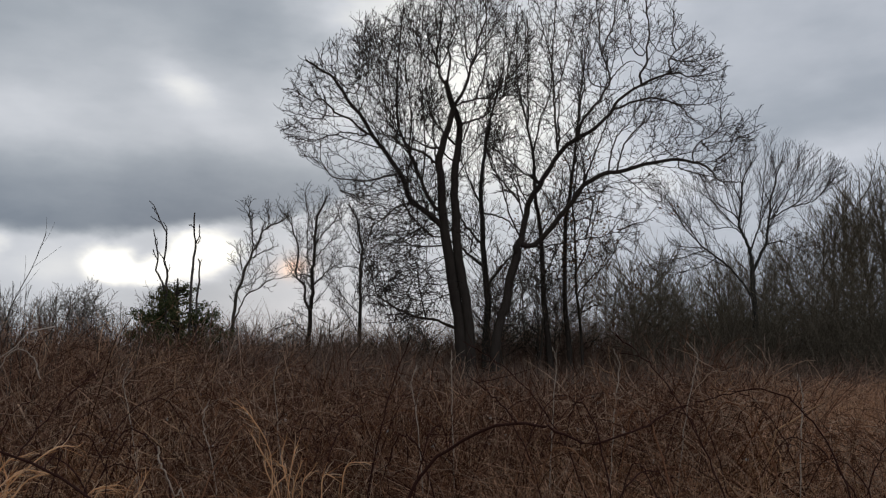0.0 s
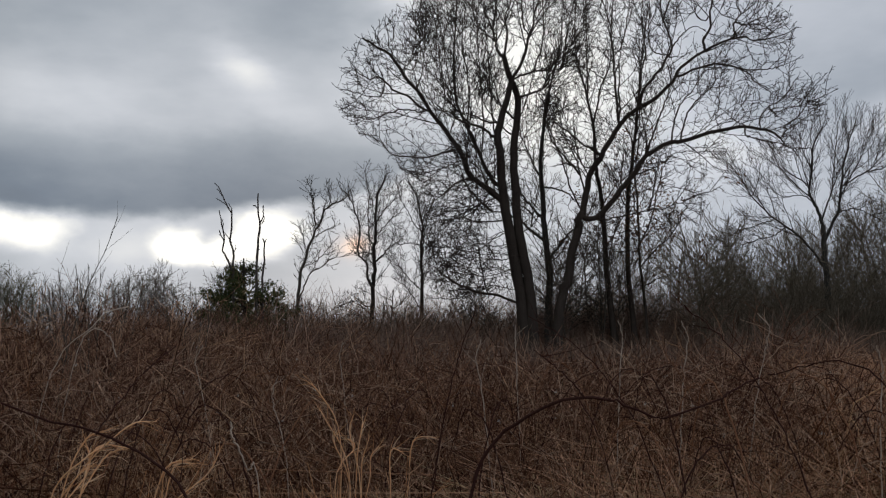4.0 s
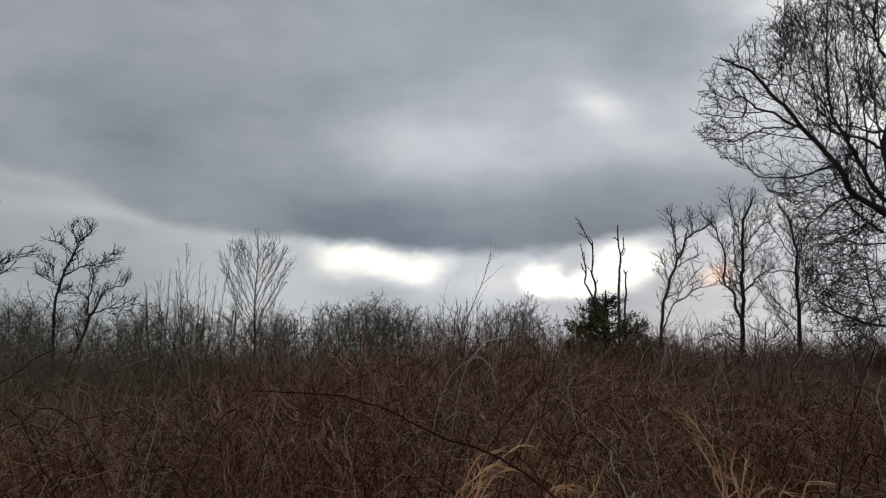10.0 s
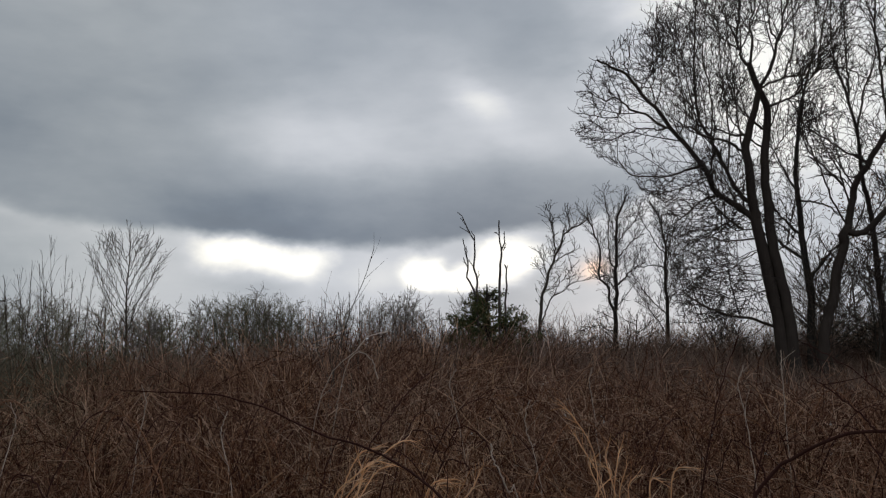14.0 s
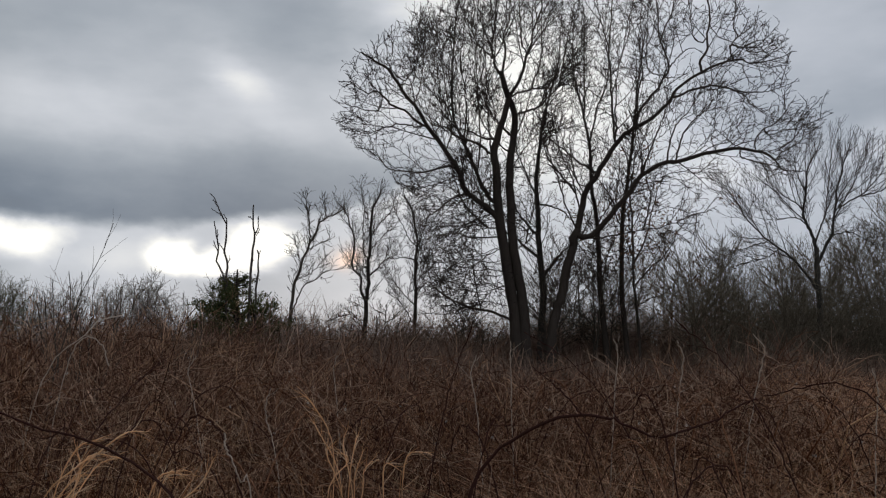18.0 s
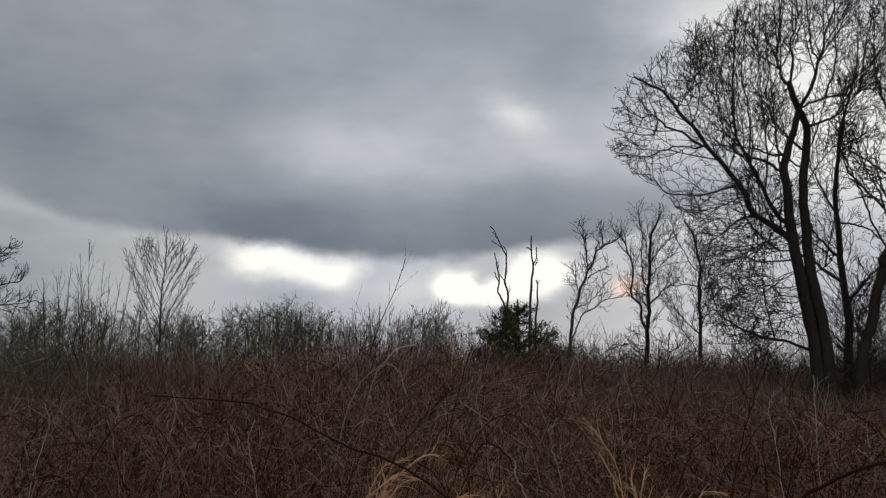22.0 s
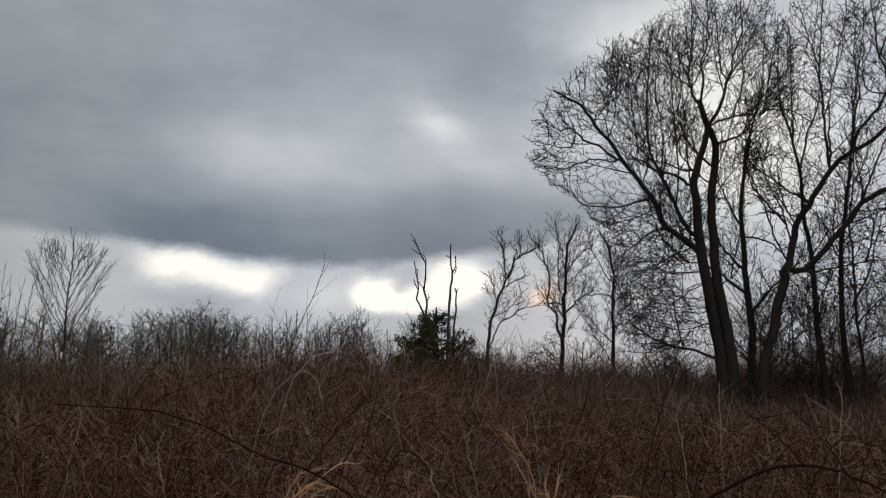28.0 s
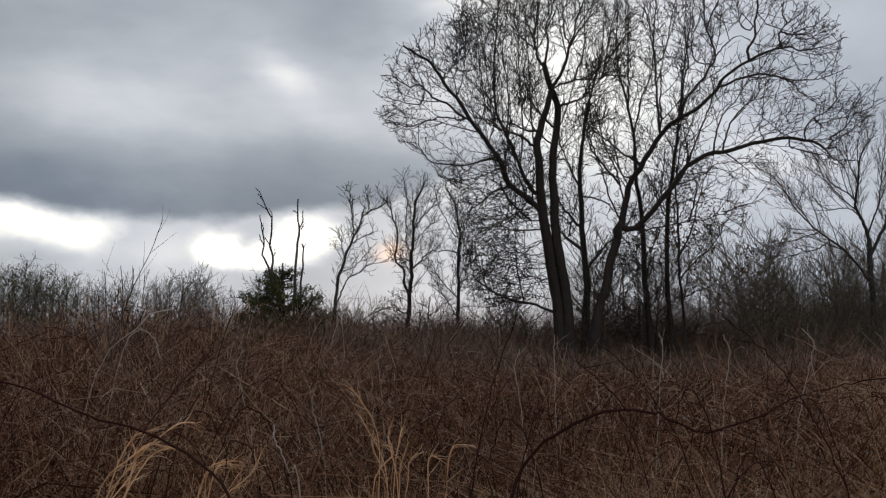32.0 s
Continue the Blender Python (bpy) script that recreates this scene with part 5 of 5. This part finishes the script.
def far_tree_line(name, label, count, az0, az1, d0, d1, low, high, seed, mat, r_min, boughs=14, twigs=85):
    """Rounded bare crowns, each a stem with rising boughs and many fine twigs."""
    rng = np.random.default_rng(seed)
    az, d = np.radians(az0 + (az1 - az0) * rng.random(count)), d0 + (d1 - d0) * rng.random(count)
    h = (low + (high - low) * (0.5 + 0.3 * np.sin(np.degrees(az) * 0.55 + 1.0) + 0.2 * np.sin(np.degrees(az) * 1.9))) * (0.82 + 0.2 * rng.random(count))
    base = np.stack([-np.sin(az) * d, np.cos(az) * d, np.full(count, -0.2)], -1)
    s = np.linspace(0, 1, 6)
    P = base[:, None] + np.stack([0.07 * h[:, None] * rng.normal(size=(count, 1)) * s, 0.07 * h[:, None] * rng.normal(size=(count, 1)) * s, 0.86 * h[:, None] * s], -1)
    R = (0.012 * h)[:, None] * np.linspace(1, 0.25, 6)
    pieces = [tube_arrays(P, R, 4)]
    P1, R1 = shoots(rng, P, R, count * boughs, 0.42 * h.mean(), 60, 0.14, 0.14, 4, 0.25, 0.5, 0.5, r_min * 1.2, 0.5)
    P2, R2 = shoots(rng, P1, R1, count * twigs, 0.098 * h.mean(), 58, 0.1, 0.2, 2, 0.15, 0.6, 0.6, r_min, 0.3)
    pieces += [tube_arrays(P1, R1, 3), tube_arrays(P2, R2, 3)]
    return tagged(part(name, pieces, mat), label, "woodland", kind="stuff")


far_tree_line("distant_woodland", "distant bare winter woodland beyond the field", 200, 20, 74, 56, 78, 6.0, 7.4, 501, HAZY_WOOD, 0.015, 16, 150)

far_tree_line("distant_copse", "distant copse of bare grey-green trees behind the saplings", 44, 37.5, 64, 43, 52, 4.9, 5.7, 505, OLIVE, 0.0105, 18, 130)

far_tree_line("distant_grove", "distant grove of taller bare trees beyond the field", 24, 30.5, 37.0, 52, 58, 6.1, 6.7, 503, OLIVE, 0.0105, 20, 190)

# ---- the thicket ----


def brush_height(az, d):
    """Low near the path, rising to tall scrub on the left."""
    rise = np.clip((az - 17) / 9, 0, 1) * (1 - 0.55 * np.clip((az - 27) / 7, 0, 1)) * np.clip((d - 6) / 11, 0, 1)
    hollow = 0.42 * np.clip((d - 7) / 8, 0, 1) * np.clip((az + 17) / 4, 0, 1) * np.clip((3 - az) / 4, 0, 1)
    return -hollow - 0.45 * np.clip((-21 - az) / 4, 0, 1) * np.clip((d - 5) / 3, 0, 1) + 0.74 + 0.42 * np.clip((d - 2.4) / 3.0, 0, 1) + 0.2 * np.clip((d - 5.4) / 8, 0, 1) + 0.85 * rise + 1.05 * np.clip((d - 13) / 10, 0, 1) * (1 - np.clip((az - 17) / 9, 0, 1)) * np.clip((az + 1) / 7, 0.2, 1)


def brush(name, label, n, az0, az1, d0, d1, r, twigs, k, twig_len, mat, seed, lean=0.5, twig_k=3, tall=0.0, top=0.42, fuzz=0.42):
    """Arching stems with a tangle of side twigs."""
    rng = np.random.default_rng(seed)
    az = az0 + (az1 - az0) * rng.random(n)
    d = np.sqrt(d0**2 + (d1**2 - d0**2) * rng.random(n))
    h = (tall or brush_height(az, d)) * (0.55 + 0.5 * rng.random(n) ** (0.5 if d0 > 13 else 1.0)) * (1 + 0.3 * rng.random(n) ** 7) * (1 + 0.13 * np.sin(az * 0.9 + d * 1.3) + 0.1 * np.sin(az * 2.3 - d * 0.7) + 0.07 * np.sin(az * 5.1 + d * 0.4))
    a = np.radians(az)
    base = np.stack([-np.sin(a) * d, np.cos(a) * d, np.zeros(n)], -1)
    turn = rng.random(n) * 2 * np.pi
    out = np.stack([np.cos(turn), np.sin(turn), np.zeros(n)], -1) * (h * lean * np.clip(rng.gamma(1.6, 0.7, n), 0, 2.0))[:, None]
    s = np.linspace(0, 1, k)
    P = base[:, None] + out[:, None] * (s**1.6)[None, :, None]
    P[..., 2] += h[:, None] * (s - 0.5 * s**3 * rng.random((n, 1)))
    P[:, 1:-1] += rng.normal(0, 0.045, (n, k - 2, 3)) * h[:, None, None]
    R = (r * np.clip(rng.gamma(3.0, 0.33, n), 0.45, 2.4))[:, None] * np.linspace(1, 0.4, k)
    P1, R1 = shoots(rng, P, R, n * twigs, twig_len, 55, 0.16, 0.32, twig_k, top, 0.75, 0.5, r * fuzz, 0.25)
    ob = part(name, [tube_arrays(P, R, 3), tube_arrays(P1, R1, 3)], mat)
    return tagged(ob, label, "thicket", "", "stuff")


brush("bramble_thicket", "dense tangle of red-brown bramble canes and twigs", 3000, -33, 70, 2.4, 7.0, 0.0039, 10, 5, 0.33, CANE, 601, 0.6, 3)
brush("arching_canes", "long dark red canes arching through the thicket", 330, -33, 70, 2.9, 7.5, 0.0052, 4, 9, 0.5, CANE_DARK, 602, 0.8, 4)
brush("brush_thicket", "dense brown leafless brush over the field", 2800, -34, 44, 7.0, 15.0, 0.0072, 7, 4, 0.55, CANE_MID, 603, 0.5, 3, 0.0, 0.35, 0.55)
brush("dull_brush", "dull olive-brown leafless brush under the vine-hung scrub", 900, 43, 73, 6.0, 15.0, 0.0066, 5, 4, 0.6, CANE_OLIVE, 619)
brush("red_scrub", "tall red-brown leafless scrub, thick with fine twigs", 1700, 13, 47, 14.0, 21.0, 0.0055, 12, 4, 0.6, CANE_MID, 605, 0.55, 2, 0.0, 0.25, 0.6)
brush("tall_scrub", "tall grey-brown leafless scrub, thick with fine twigs", 1700, 15, 47, 20.0, 28.0, 0.006, 12, 4, 0.62, CANE_FAR, 608, 0.5, 2, 0.0, 0.25, 0.6)
brush("vine_scrub", "grey-green leafless scrub hung with vines", 1700, 44, 74, 14.0, 28.0, 0.0058, 12, 4, 0.7, OLIVE, 617, 0.6, 3, 2.1, 0.25, 0.55)
brush("far_brush", "grey-brown leafless brush below the trees", 3400, -37, 18, 14.5, 36.0, 0.0085, 8, 4, 0.7, CANE_FAR, 606, 0.4, 2, 0.0, 0.3, 0.5)
brush("field_edge_brush", "grey-brown brush at the far side of the field", 2600, -38, 74, 34.0, 60.0, 0.014, 6, 3, 0.9, CANE_FAR, 607, 0.4, 2, 2.9, 0.3, 0.65)
brush("shrub_understory", "reddish-brown shrubs crowding under the large trees", 1050, -14, -2.5, 31.5, 38.0, 0.008, 13, 4, 0.9, CANE_FAR, 609, 0.45, 2, 3.1)
brush("low_understory", "reddish-brown low shrubs round the foot of the oaks", 620, -3.6, 9, 30.0, 37.0, 0.01, 11, 4, 0.8, CANE_FAR, 610, 0.35, 2, 2.7)
brush("distant_scrub", "far grey scrub along the field's edge", 950, -10, 74, 40.0, 56.0, 0.015, 12, 3, 0.9, CANE_FAR, 611, 0.35, 2, 2.8, 0.2, 0.65)
brush("wood_edge_thicket", "dark grey-brown thicket along the wood's edge", 1400, -46, -14, 30.0, 40.0, 0.011, 12, 4, 0.9, WOOD_GREEN, 621, 0.4, 2, 2.7, 0.1, 0.6)
brush("vine_thicket", "tall dark thicket of stems hung with vines beside the wood", 900, -44, -17.5, 32.0, 40.0, 0.011, 14, 4, 1.0, WOOD_GREEN, 623, 0.4, 2, 5.0, 0.1, 0.6)
brush("wood_undergrowth", "dense grey-green undergrowth of young stems in the wood", 1700, -46, -15, 38.0, 58.0, 0.016, 9, 3, 1.3, WOOD_GREEN, 613, 0.25, 2, 4.4, 0.15, 0.6)


def twig_tangle(name, label, n, az0, az1, d0, d1, mat, seed, r=0.0014):
    """Short curling twigs that catch the light, strewn through the upper canes."""
    rng = np.random.default_rng(seed)
    az = az0 + (az1 - az0) * rng.random(n)
    d = np.sqrt(d0**2 + (d1**2 - d0**2) * rng.random(n))
    a = np.radians(az)
    z = brush_height(az, d) * (0.5 + 0.6 * rng.random(n))
    P = [np.stack([-np.sin(a) * d, np.cos(a) * d, z], -1)]
    way = unit(rng.normal(size=(n, 3)) * (1, 1, 0.8) + np.array([0, 0, 0.5]))
    curl = rng.normal(size=(n, 3)) * 0.38
    reach = (0.03 + 0.05 * rng.random(n))[:, None] * (d[:, None] / 3.5) ** 0.5
    for _ in range(5):
        way = unit(way + curl + rng.normal(size=(n, 3)) * 0.3)
        P.append(P[-1] + way * reach)
    R = (r * d / 3.5)[:, None] * np.array([1.1, 1.1, 1.0, 0.9, 0.75, 0.5])
    return tagged(part(name, [tube_arrays(np.stack(P, 1), R, 3)], mat), label, "twigs", kind="stuff")


twig_tangle("twig_tangle", "tangle of fine curling bramble twigs, pale and red-brown", 3000, 2, 70, 2.6, 7.0, PALE_TWIG, 641)
twig_tangle("twig_tangle", "tangle of fine curling bramble twigs, pale and rusty, over low grass", 3000, -33, 2, 2.5, 7.0, PALE_TWIG, 642, 0.0016)
twig_tangle("far_twig_tangle", "curling pale twigs in the brush beyond the brambles", 2200, -34, 34, 6.5, 13.0, PALE_TWIG, 643)


def dead_grass(name, label, n, az0, az1, d0, d1, h, mat, seed):
    rng = np.random.default_rng(seed)
    a = np.radians(az0 + (az1 - az0) * rng.random(n))
    d = np.sqrt(d0**2 + (d1**2 - d0**2) * rng.random(n))
    hh = h * (0.5 + 0.6 * rng.random(n))
    base = np.stack([-np.sin(a) * d, np.cos(a) * d, np.zeros(n)], -1)
    turn = rng.random(n) * 2 * np.pi
    out = np.stack([np.cos(turn), np.sin(turn), np.zeros(n)], -1) * (hh * rng.gamma(1.6, 0.3, n))[:, None]
    s = np.linspace(0, 1, 4)
    P = base[:, None] + out[:, None] * (s**2)[None, :, None]
    P[..., 2] += hh[:, None] * (s - 0.25 * s**3)
    R = np.array([0.0025, 0.0032, 0.0026, 0.001])[None].repeat(n, 0)
    return tagged(part(name, [tube_arrays(P, R, 3)], mat), label, "grass", kind="stuff")


dead_grass("dead_grass", "tan dead grass standing among the canes", 900, -33, -4, 2.6, 6.5, 1.05, GRASS, 701)
dead_grass("dead_grass", "rusty tan dead grass leaning under the canes", 1900, -33, -3, 2.8, 6.5, 1.25, TAN_GRASS, 704)
dead_grass("dead_grass", "thin tan dead grass among the canes", 1000, -4, 18, 2.4, 5.0, 1.0, TAN_GRASS, 702)
dead_grass("dead_grass", "sparse tan dead grass under the thicket", 750, 18, 70, 2.4, 5.5, 0.85, GRASS, 703)
dead_grass("dead_grass", "dull straw-coloured grass standing low among the canes", 3400, -34, 3, 2.3, 4.6, 1.02, DRY_GRASS, 707)
dead_grass("tan_grass_patch", "tan dead grass at the wood's edge", 5200, -40, -20, 6.5, 17, 1.5, TAN_GRASS, 705)

# ---- single canes, stalks and grass clumps near the path ----


def cane(label, pts, r0, r1, seed, mat=CANE_DARK, side_shoots=8, name="bramble_cane", group="arching bramble canes", length=0.3):
    """pts: bearing, distance, height along the cane from its root."""
    rng = np.random.default_rng(seed)
    P = resample([spot(*p) for p in pts], 34)
    root = P[0].copy()
    ob = thing(name, label, "cane" if name == "bramble_cane" else "stalk", Matrix.Translation(root), group)
    P = P - root
    P[1:-1] += rng.normal(0, 0.003, (32, 3))
    R = np.linspace(r0, r1, 34)
    part("stem", [tube_arrays(P[None], R[None], 7)], mat, ob)
    if side_shoots:
        Q, S = shoots(rng, P[None], R[None], side_shoots, length, 55, 0.3, 0.12, 5, 0.2, 0.5, 0.4, 0.0015)
        for q, w in zip(Q, S):
            part("side_shoot", [tube_arrays(q[None], w[None], 4)], mat, ob)
    return ob


cane("thick dark bramble cane arching over the thicket, its tip turning up", [(5.75, 2.86, 0.250), (4.15, 2.86, 0.750), (2.55, 2.85, 1.106), (1.58, 2.85, 1.185), (0.50, 2.84, 1.244), (-0.93, 2.80, 1.296), (-2.66, 2.74, 1.348), (-3.99, 2.72, 1.367), (-5.32, 2.70, 1.375), (-6.63, 2.70, 1.370), (-7.49, 2.70, 1.362), (-8.48, 2.70, 1.337), (-9.75, 2.72, 1.310), (-11.39, 2.75, 1.317), (-12.85, 2.78, 1.339), (-14.11, 2.80, 1.366), (-15.01, 2.85, 1.395), (-16.43, 2.90, 1.423)], 0.0066, 0.0026, 801, side_shoots=4)
cane("dark bare shoot rising from the arching cane", [(-5.13, 2.70, 1.375), (-4.03, 2.75, 1.434), (-2.90, 2.80, 1.483), (-1.77, 2.85, 1.523)], 0.003, 0.0015, 802, side_shoots=2)
cane("pale curved dead stalk among the canes", [(16.21, 3.05, 0.300), (17.21, 3.05, 1.081), (17.79, 3.04, 1.122), (18.48, 3.02, 1.200), (18.84, 3.02, 1.247), (18.94, 3.02, 1.293)], 0.0024, 0.0034, 804, PALE_STALK, 0, "dead_stalk", "bleached stalks")
cane("long dark bramble cane arching up out of the thicket", [(66.0, 2.8, 0.0), (65.0, 2.9, 0.7), (63.5, 3.0, 1.16), (60.9, 3.2, 1.38), (58.0, 3.4, 1.54), (55.2, 3.6, 1.66)], 0.0065, 0.002, 805, side_shoots=4)
cane("long thin dark cane arching low over the brush", [(19.0, 2.6, 0.6), (20.5, 2.7, 0.95), (22.6, 2.8, 1.15), (26.5, 3.0, 1.26), (30.6, 3.2, 1.33), (34.5, 3.5, 1.42), (38.0, 3.8, 1.46), (43.0, 4.2, 1.47)], 0.0055, 0.0025, 807, side_shoots=4)
cane("straight dark cane leaning in the thicket", [(6.5, 3.3, 0.5), (5.0, 3.4, 1.1), (3.6, 3.5, 1.45), (2.2, 3.6, 1.68)], 0.0036, 0.0018, 809, side_shoots=5)
cane("dark cane leaning through the thicket", [(-12.0, 3.4, 0.6), (-8.5, 3.5, 1.2), (-5.0, 3.7, 1.5), (-1.5, 3.9, 1.66)], 0.003, 0.0018, 811, side_shoots=5)
cane("dark cane leaning through the thicket", [(-21.0, 2.9, 0.7), (-18.0, 3.0, 1.2), (-15.0, 3.2, 1.5), (-12.0, 3.4, 1.68)], 0.0032, 0.0018, 813, side_shoots=5)
cane("dark cane curving down through the thicket", [(-27.0, 3.0, 0.6), (-25.5, 3.1, 1.2), (-22.0, 3.3, 1.45), (-17.0, 3.5, 1.4)], 0.004, 0.002, 815, side_shoots=5)
cane("thin dark cane rising from the brush", [(30.5, 3.4, 0.5), (28.0, 3.6, 1.1), (25.0, 3.8, 1.4), (22.5, 4.0, 1.55)], 0.004, 0.002, 817, side_shoots=6)
cr = np.random.default_rng(71)
for i in range(84):
    az, d, way = -31 + 97 * (i + cr.random()) / 84, 3.0 + 3.2 * cr.random(), cr.choice((-1, 1)) * (3 + 5 * cr.random())
    top = 1.14 + 0.26 * cr.random()
    cane("red-brown bramble cane arching through the thicket", [(az, d, 0.0), (az + 0.12 * way, d, 0.62 * top), (az + 0.42 * way, d + 0.1, 0.93 * top), (az + 0.75 * way, d + 0.2, top), (az + way, d + 0.25, top * (0.78 + 0.1 * cr.random()))], 0.0042, 0.0018, 700 + i, CANE_DARK if i % 3 else CANE, 3)
for i, (az, d, lean, top) in enumerate(((2.0, 3.4, 0.6, 1.56), (-0.6, 3.9, 0.1, 1.62), (-12.0, 3.6, -0.7, 1.62), (-23.5, 3.2, -0.4, 1.52), (-7.8, 3.8, -0.5, 1.63), (11.5, 4.4, 0.4, 1.55), (16.0, 3.6, 0.7, 1.42), (-17.0, 3.9, -1.2, 1.65), (36.5, 3.5, 0.6, 1.4), (41.5, 4.0, -0.5, 1.5), (21.0, 4.2, 0.8, 1.55), (49.0, 3.8, -0.6, 1.45))):
    top, d = 1.6 + (top - 1.6) * 1.35, d * 1.35
    cane("bleached pale dead stalk standing in the thicket", [(az - lean * 2, d - 0.2, 0.0), (az - lean, d - 0.1, 0.9), (az, d, top - 0.2), (az + 0.3 * lean, d, top - 0.1), (az - 0.3 * lean, d, top)], 0.0026, 0.0026, 830 + i, PALE_STALK, 3, "dead_stalk", "bleached stalks", 0.2)
cane("pale dead stalk bent over into a hook", [(31.2, 6.6, 0.0), (30.6, 6.5, 1.0), (29.4, 6.5, 1.475), (27.6, 6.5, 1.68), (26.8, 6.5, 1.78), (25.4, 6.5, 1.825)], 0.0026, 0.0048, 851, PALE_STALK, 4, "dead_stalk", "bleached stalks", 0.25)
cane("pale dead stalk bent over beside the hooked one", [(29.8, 6.4, 0.0), (29.2, 6.4, 1.0), (28.4, 6.4, 1.5), (27.6, 6.4, 1.655), (26.6, 6.4, 1.61), (26.1, 6.4, 1.455)], 0.0024, 0.0048, 853, PALE_STALK, 3, "dead_stalk", "bleached stalks", 0.2)


def grass_clump(label, az, d, tips, seed, blades=26):
    """A clump of golden grass: stems that end in feathery seed heads, and loose blades. tips: bearing and height."""
    rng = np.random.default_rng(seed)
    base = np.array(spot(az, d))
    root = thing("grass_clump", label, "grass", Matrix.Translation(base), "golden grass clumps")
    for taz, tz in tips:
        tip = np.array(spot(taz, d * (1 + 0.012 * rng.normal()), tz)) - base
        kink = rng.normal(0, 0.03, (4, 3))
        P = resample([(0, 0, 0), tip * (0.12, 0.12, 0.45) + kink[0], tip * (0.4, 0.4, 0.8) + kink[1], tip * (0.72, 0.72, 0.96) + kink[2], tip], 18)
        R = np.interp(np.linspace(0, 1, 18), [0, 0.55, 0.75, 0.9, 1], [0.0026, 0.0026, 0.0036, 0.003, 0.001])
        stem = part("stem", [tube_arrays(P[None], R[None], 6)], STRAW, root)
        Q, S = shoots(rng, P[None, 9:], R[None, 9:] * 0.4, 11, 0.1, 24, -0.1, 0.2, 4, 0.0, 0.6, 0.3, 0.0017, 0.3)
        part("seed_head", [tube_arrays(Q, S, 3)], STRAW, stem, "feathery golden seed head")["kind"] = "stuff"
    n = blades
    lead = np.array(spot(tips[0][0], d)) - base
    turn = np.arctan2(lead[1], lead[0]) + rng.normal(0, 1.1, n)
    h = 0.7 + 0.42 * rng.random(n)
    out = np.stack([np.cos(turn), np.sin(turn), np.zeros(n)], -1) * (0.06 + 0.3 * rng.random(n))[:, None]
    s = np.linspace(0, 1, 6)
    P = out[:, None] * (s**1.8)[None, :, None]
    P[..., 2] += h[:, None] * (s - 0.4 * s**4 * rng.random((n, 1)))
    P[:, 2:] += rng.normal(0, 0.035, (n, 4, 3))
    R = np.array([0.0022, 0.003, 0.0034, 0.003, 0.0022, 0.001])[None].repeat(n, 0)
    part("tuft", [tube_arrays(P, R, 3)], STRAW, root)["kind"] = "stuff"
    return root


grass_clump("golden dead grass clump with one tall bent blade", 10.9, 3.9, [(13.9, 1.38), (13.0, 1.24), (10.7, 1.22), (9.6, 1.14), (11.8, 1.14), (11.2, 1.11), (9.0, 1.06), (10.0, 1.18)], 901, 64)
grass_clump("golden dead grass clump drooping to one side", 31.0, 3.5, [(23.6, 1.26), (26.7, 1.24), (27.9, 1.22), (25.4, 1.16), (26.7, 1.18), (27.3, 1.11), (25.1, 1.16)], 903, 44)
grass_clump("straw-coloured grass clump leaning low over the canes", 25.6, 3.47, [(19.5, 1.16), (21.3, 1.12), (21.3, 1.09), (22.0, 1.09)], 905, 22)
grass_clump("straw-coloured grass blades arching among the canes", 9.2, 3.7, [(5.3, 1.13), (7.4, 1.07)], 907, 20)


def seed_heads(n, seed):
    rng = np.random.default_rng(seed)
    az, d = -32 + 66 * rng.random(n), 5 + 8 * rng.random(n)
    a = np.radians(az)
    z = brush_height(az, d) * (0.85 + 0.2 * rng.random(n))
    c = np.stack([-np.sin(a) * d, np.cos(a) * d, z], -1)
    return leaf_cluster(rng, c, n * 4, 0.006, 0.008)


tagged(part("seed_heads", [seed_heads(110, 921)], SEED, None, "", False), "pale fluffy seed heads dotted over the brush", "seed heads", kind="stuff")
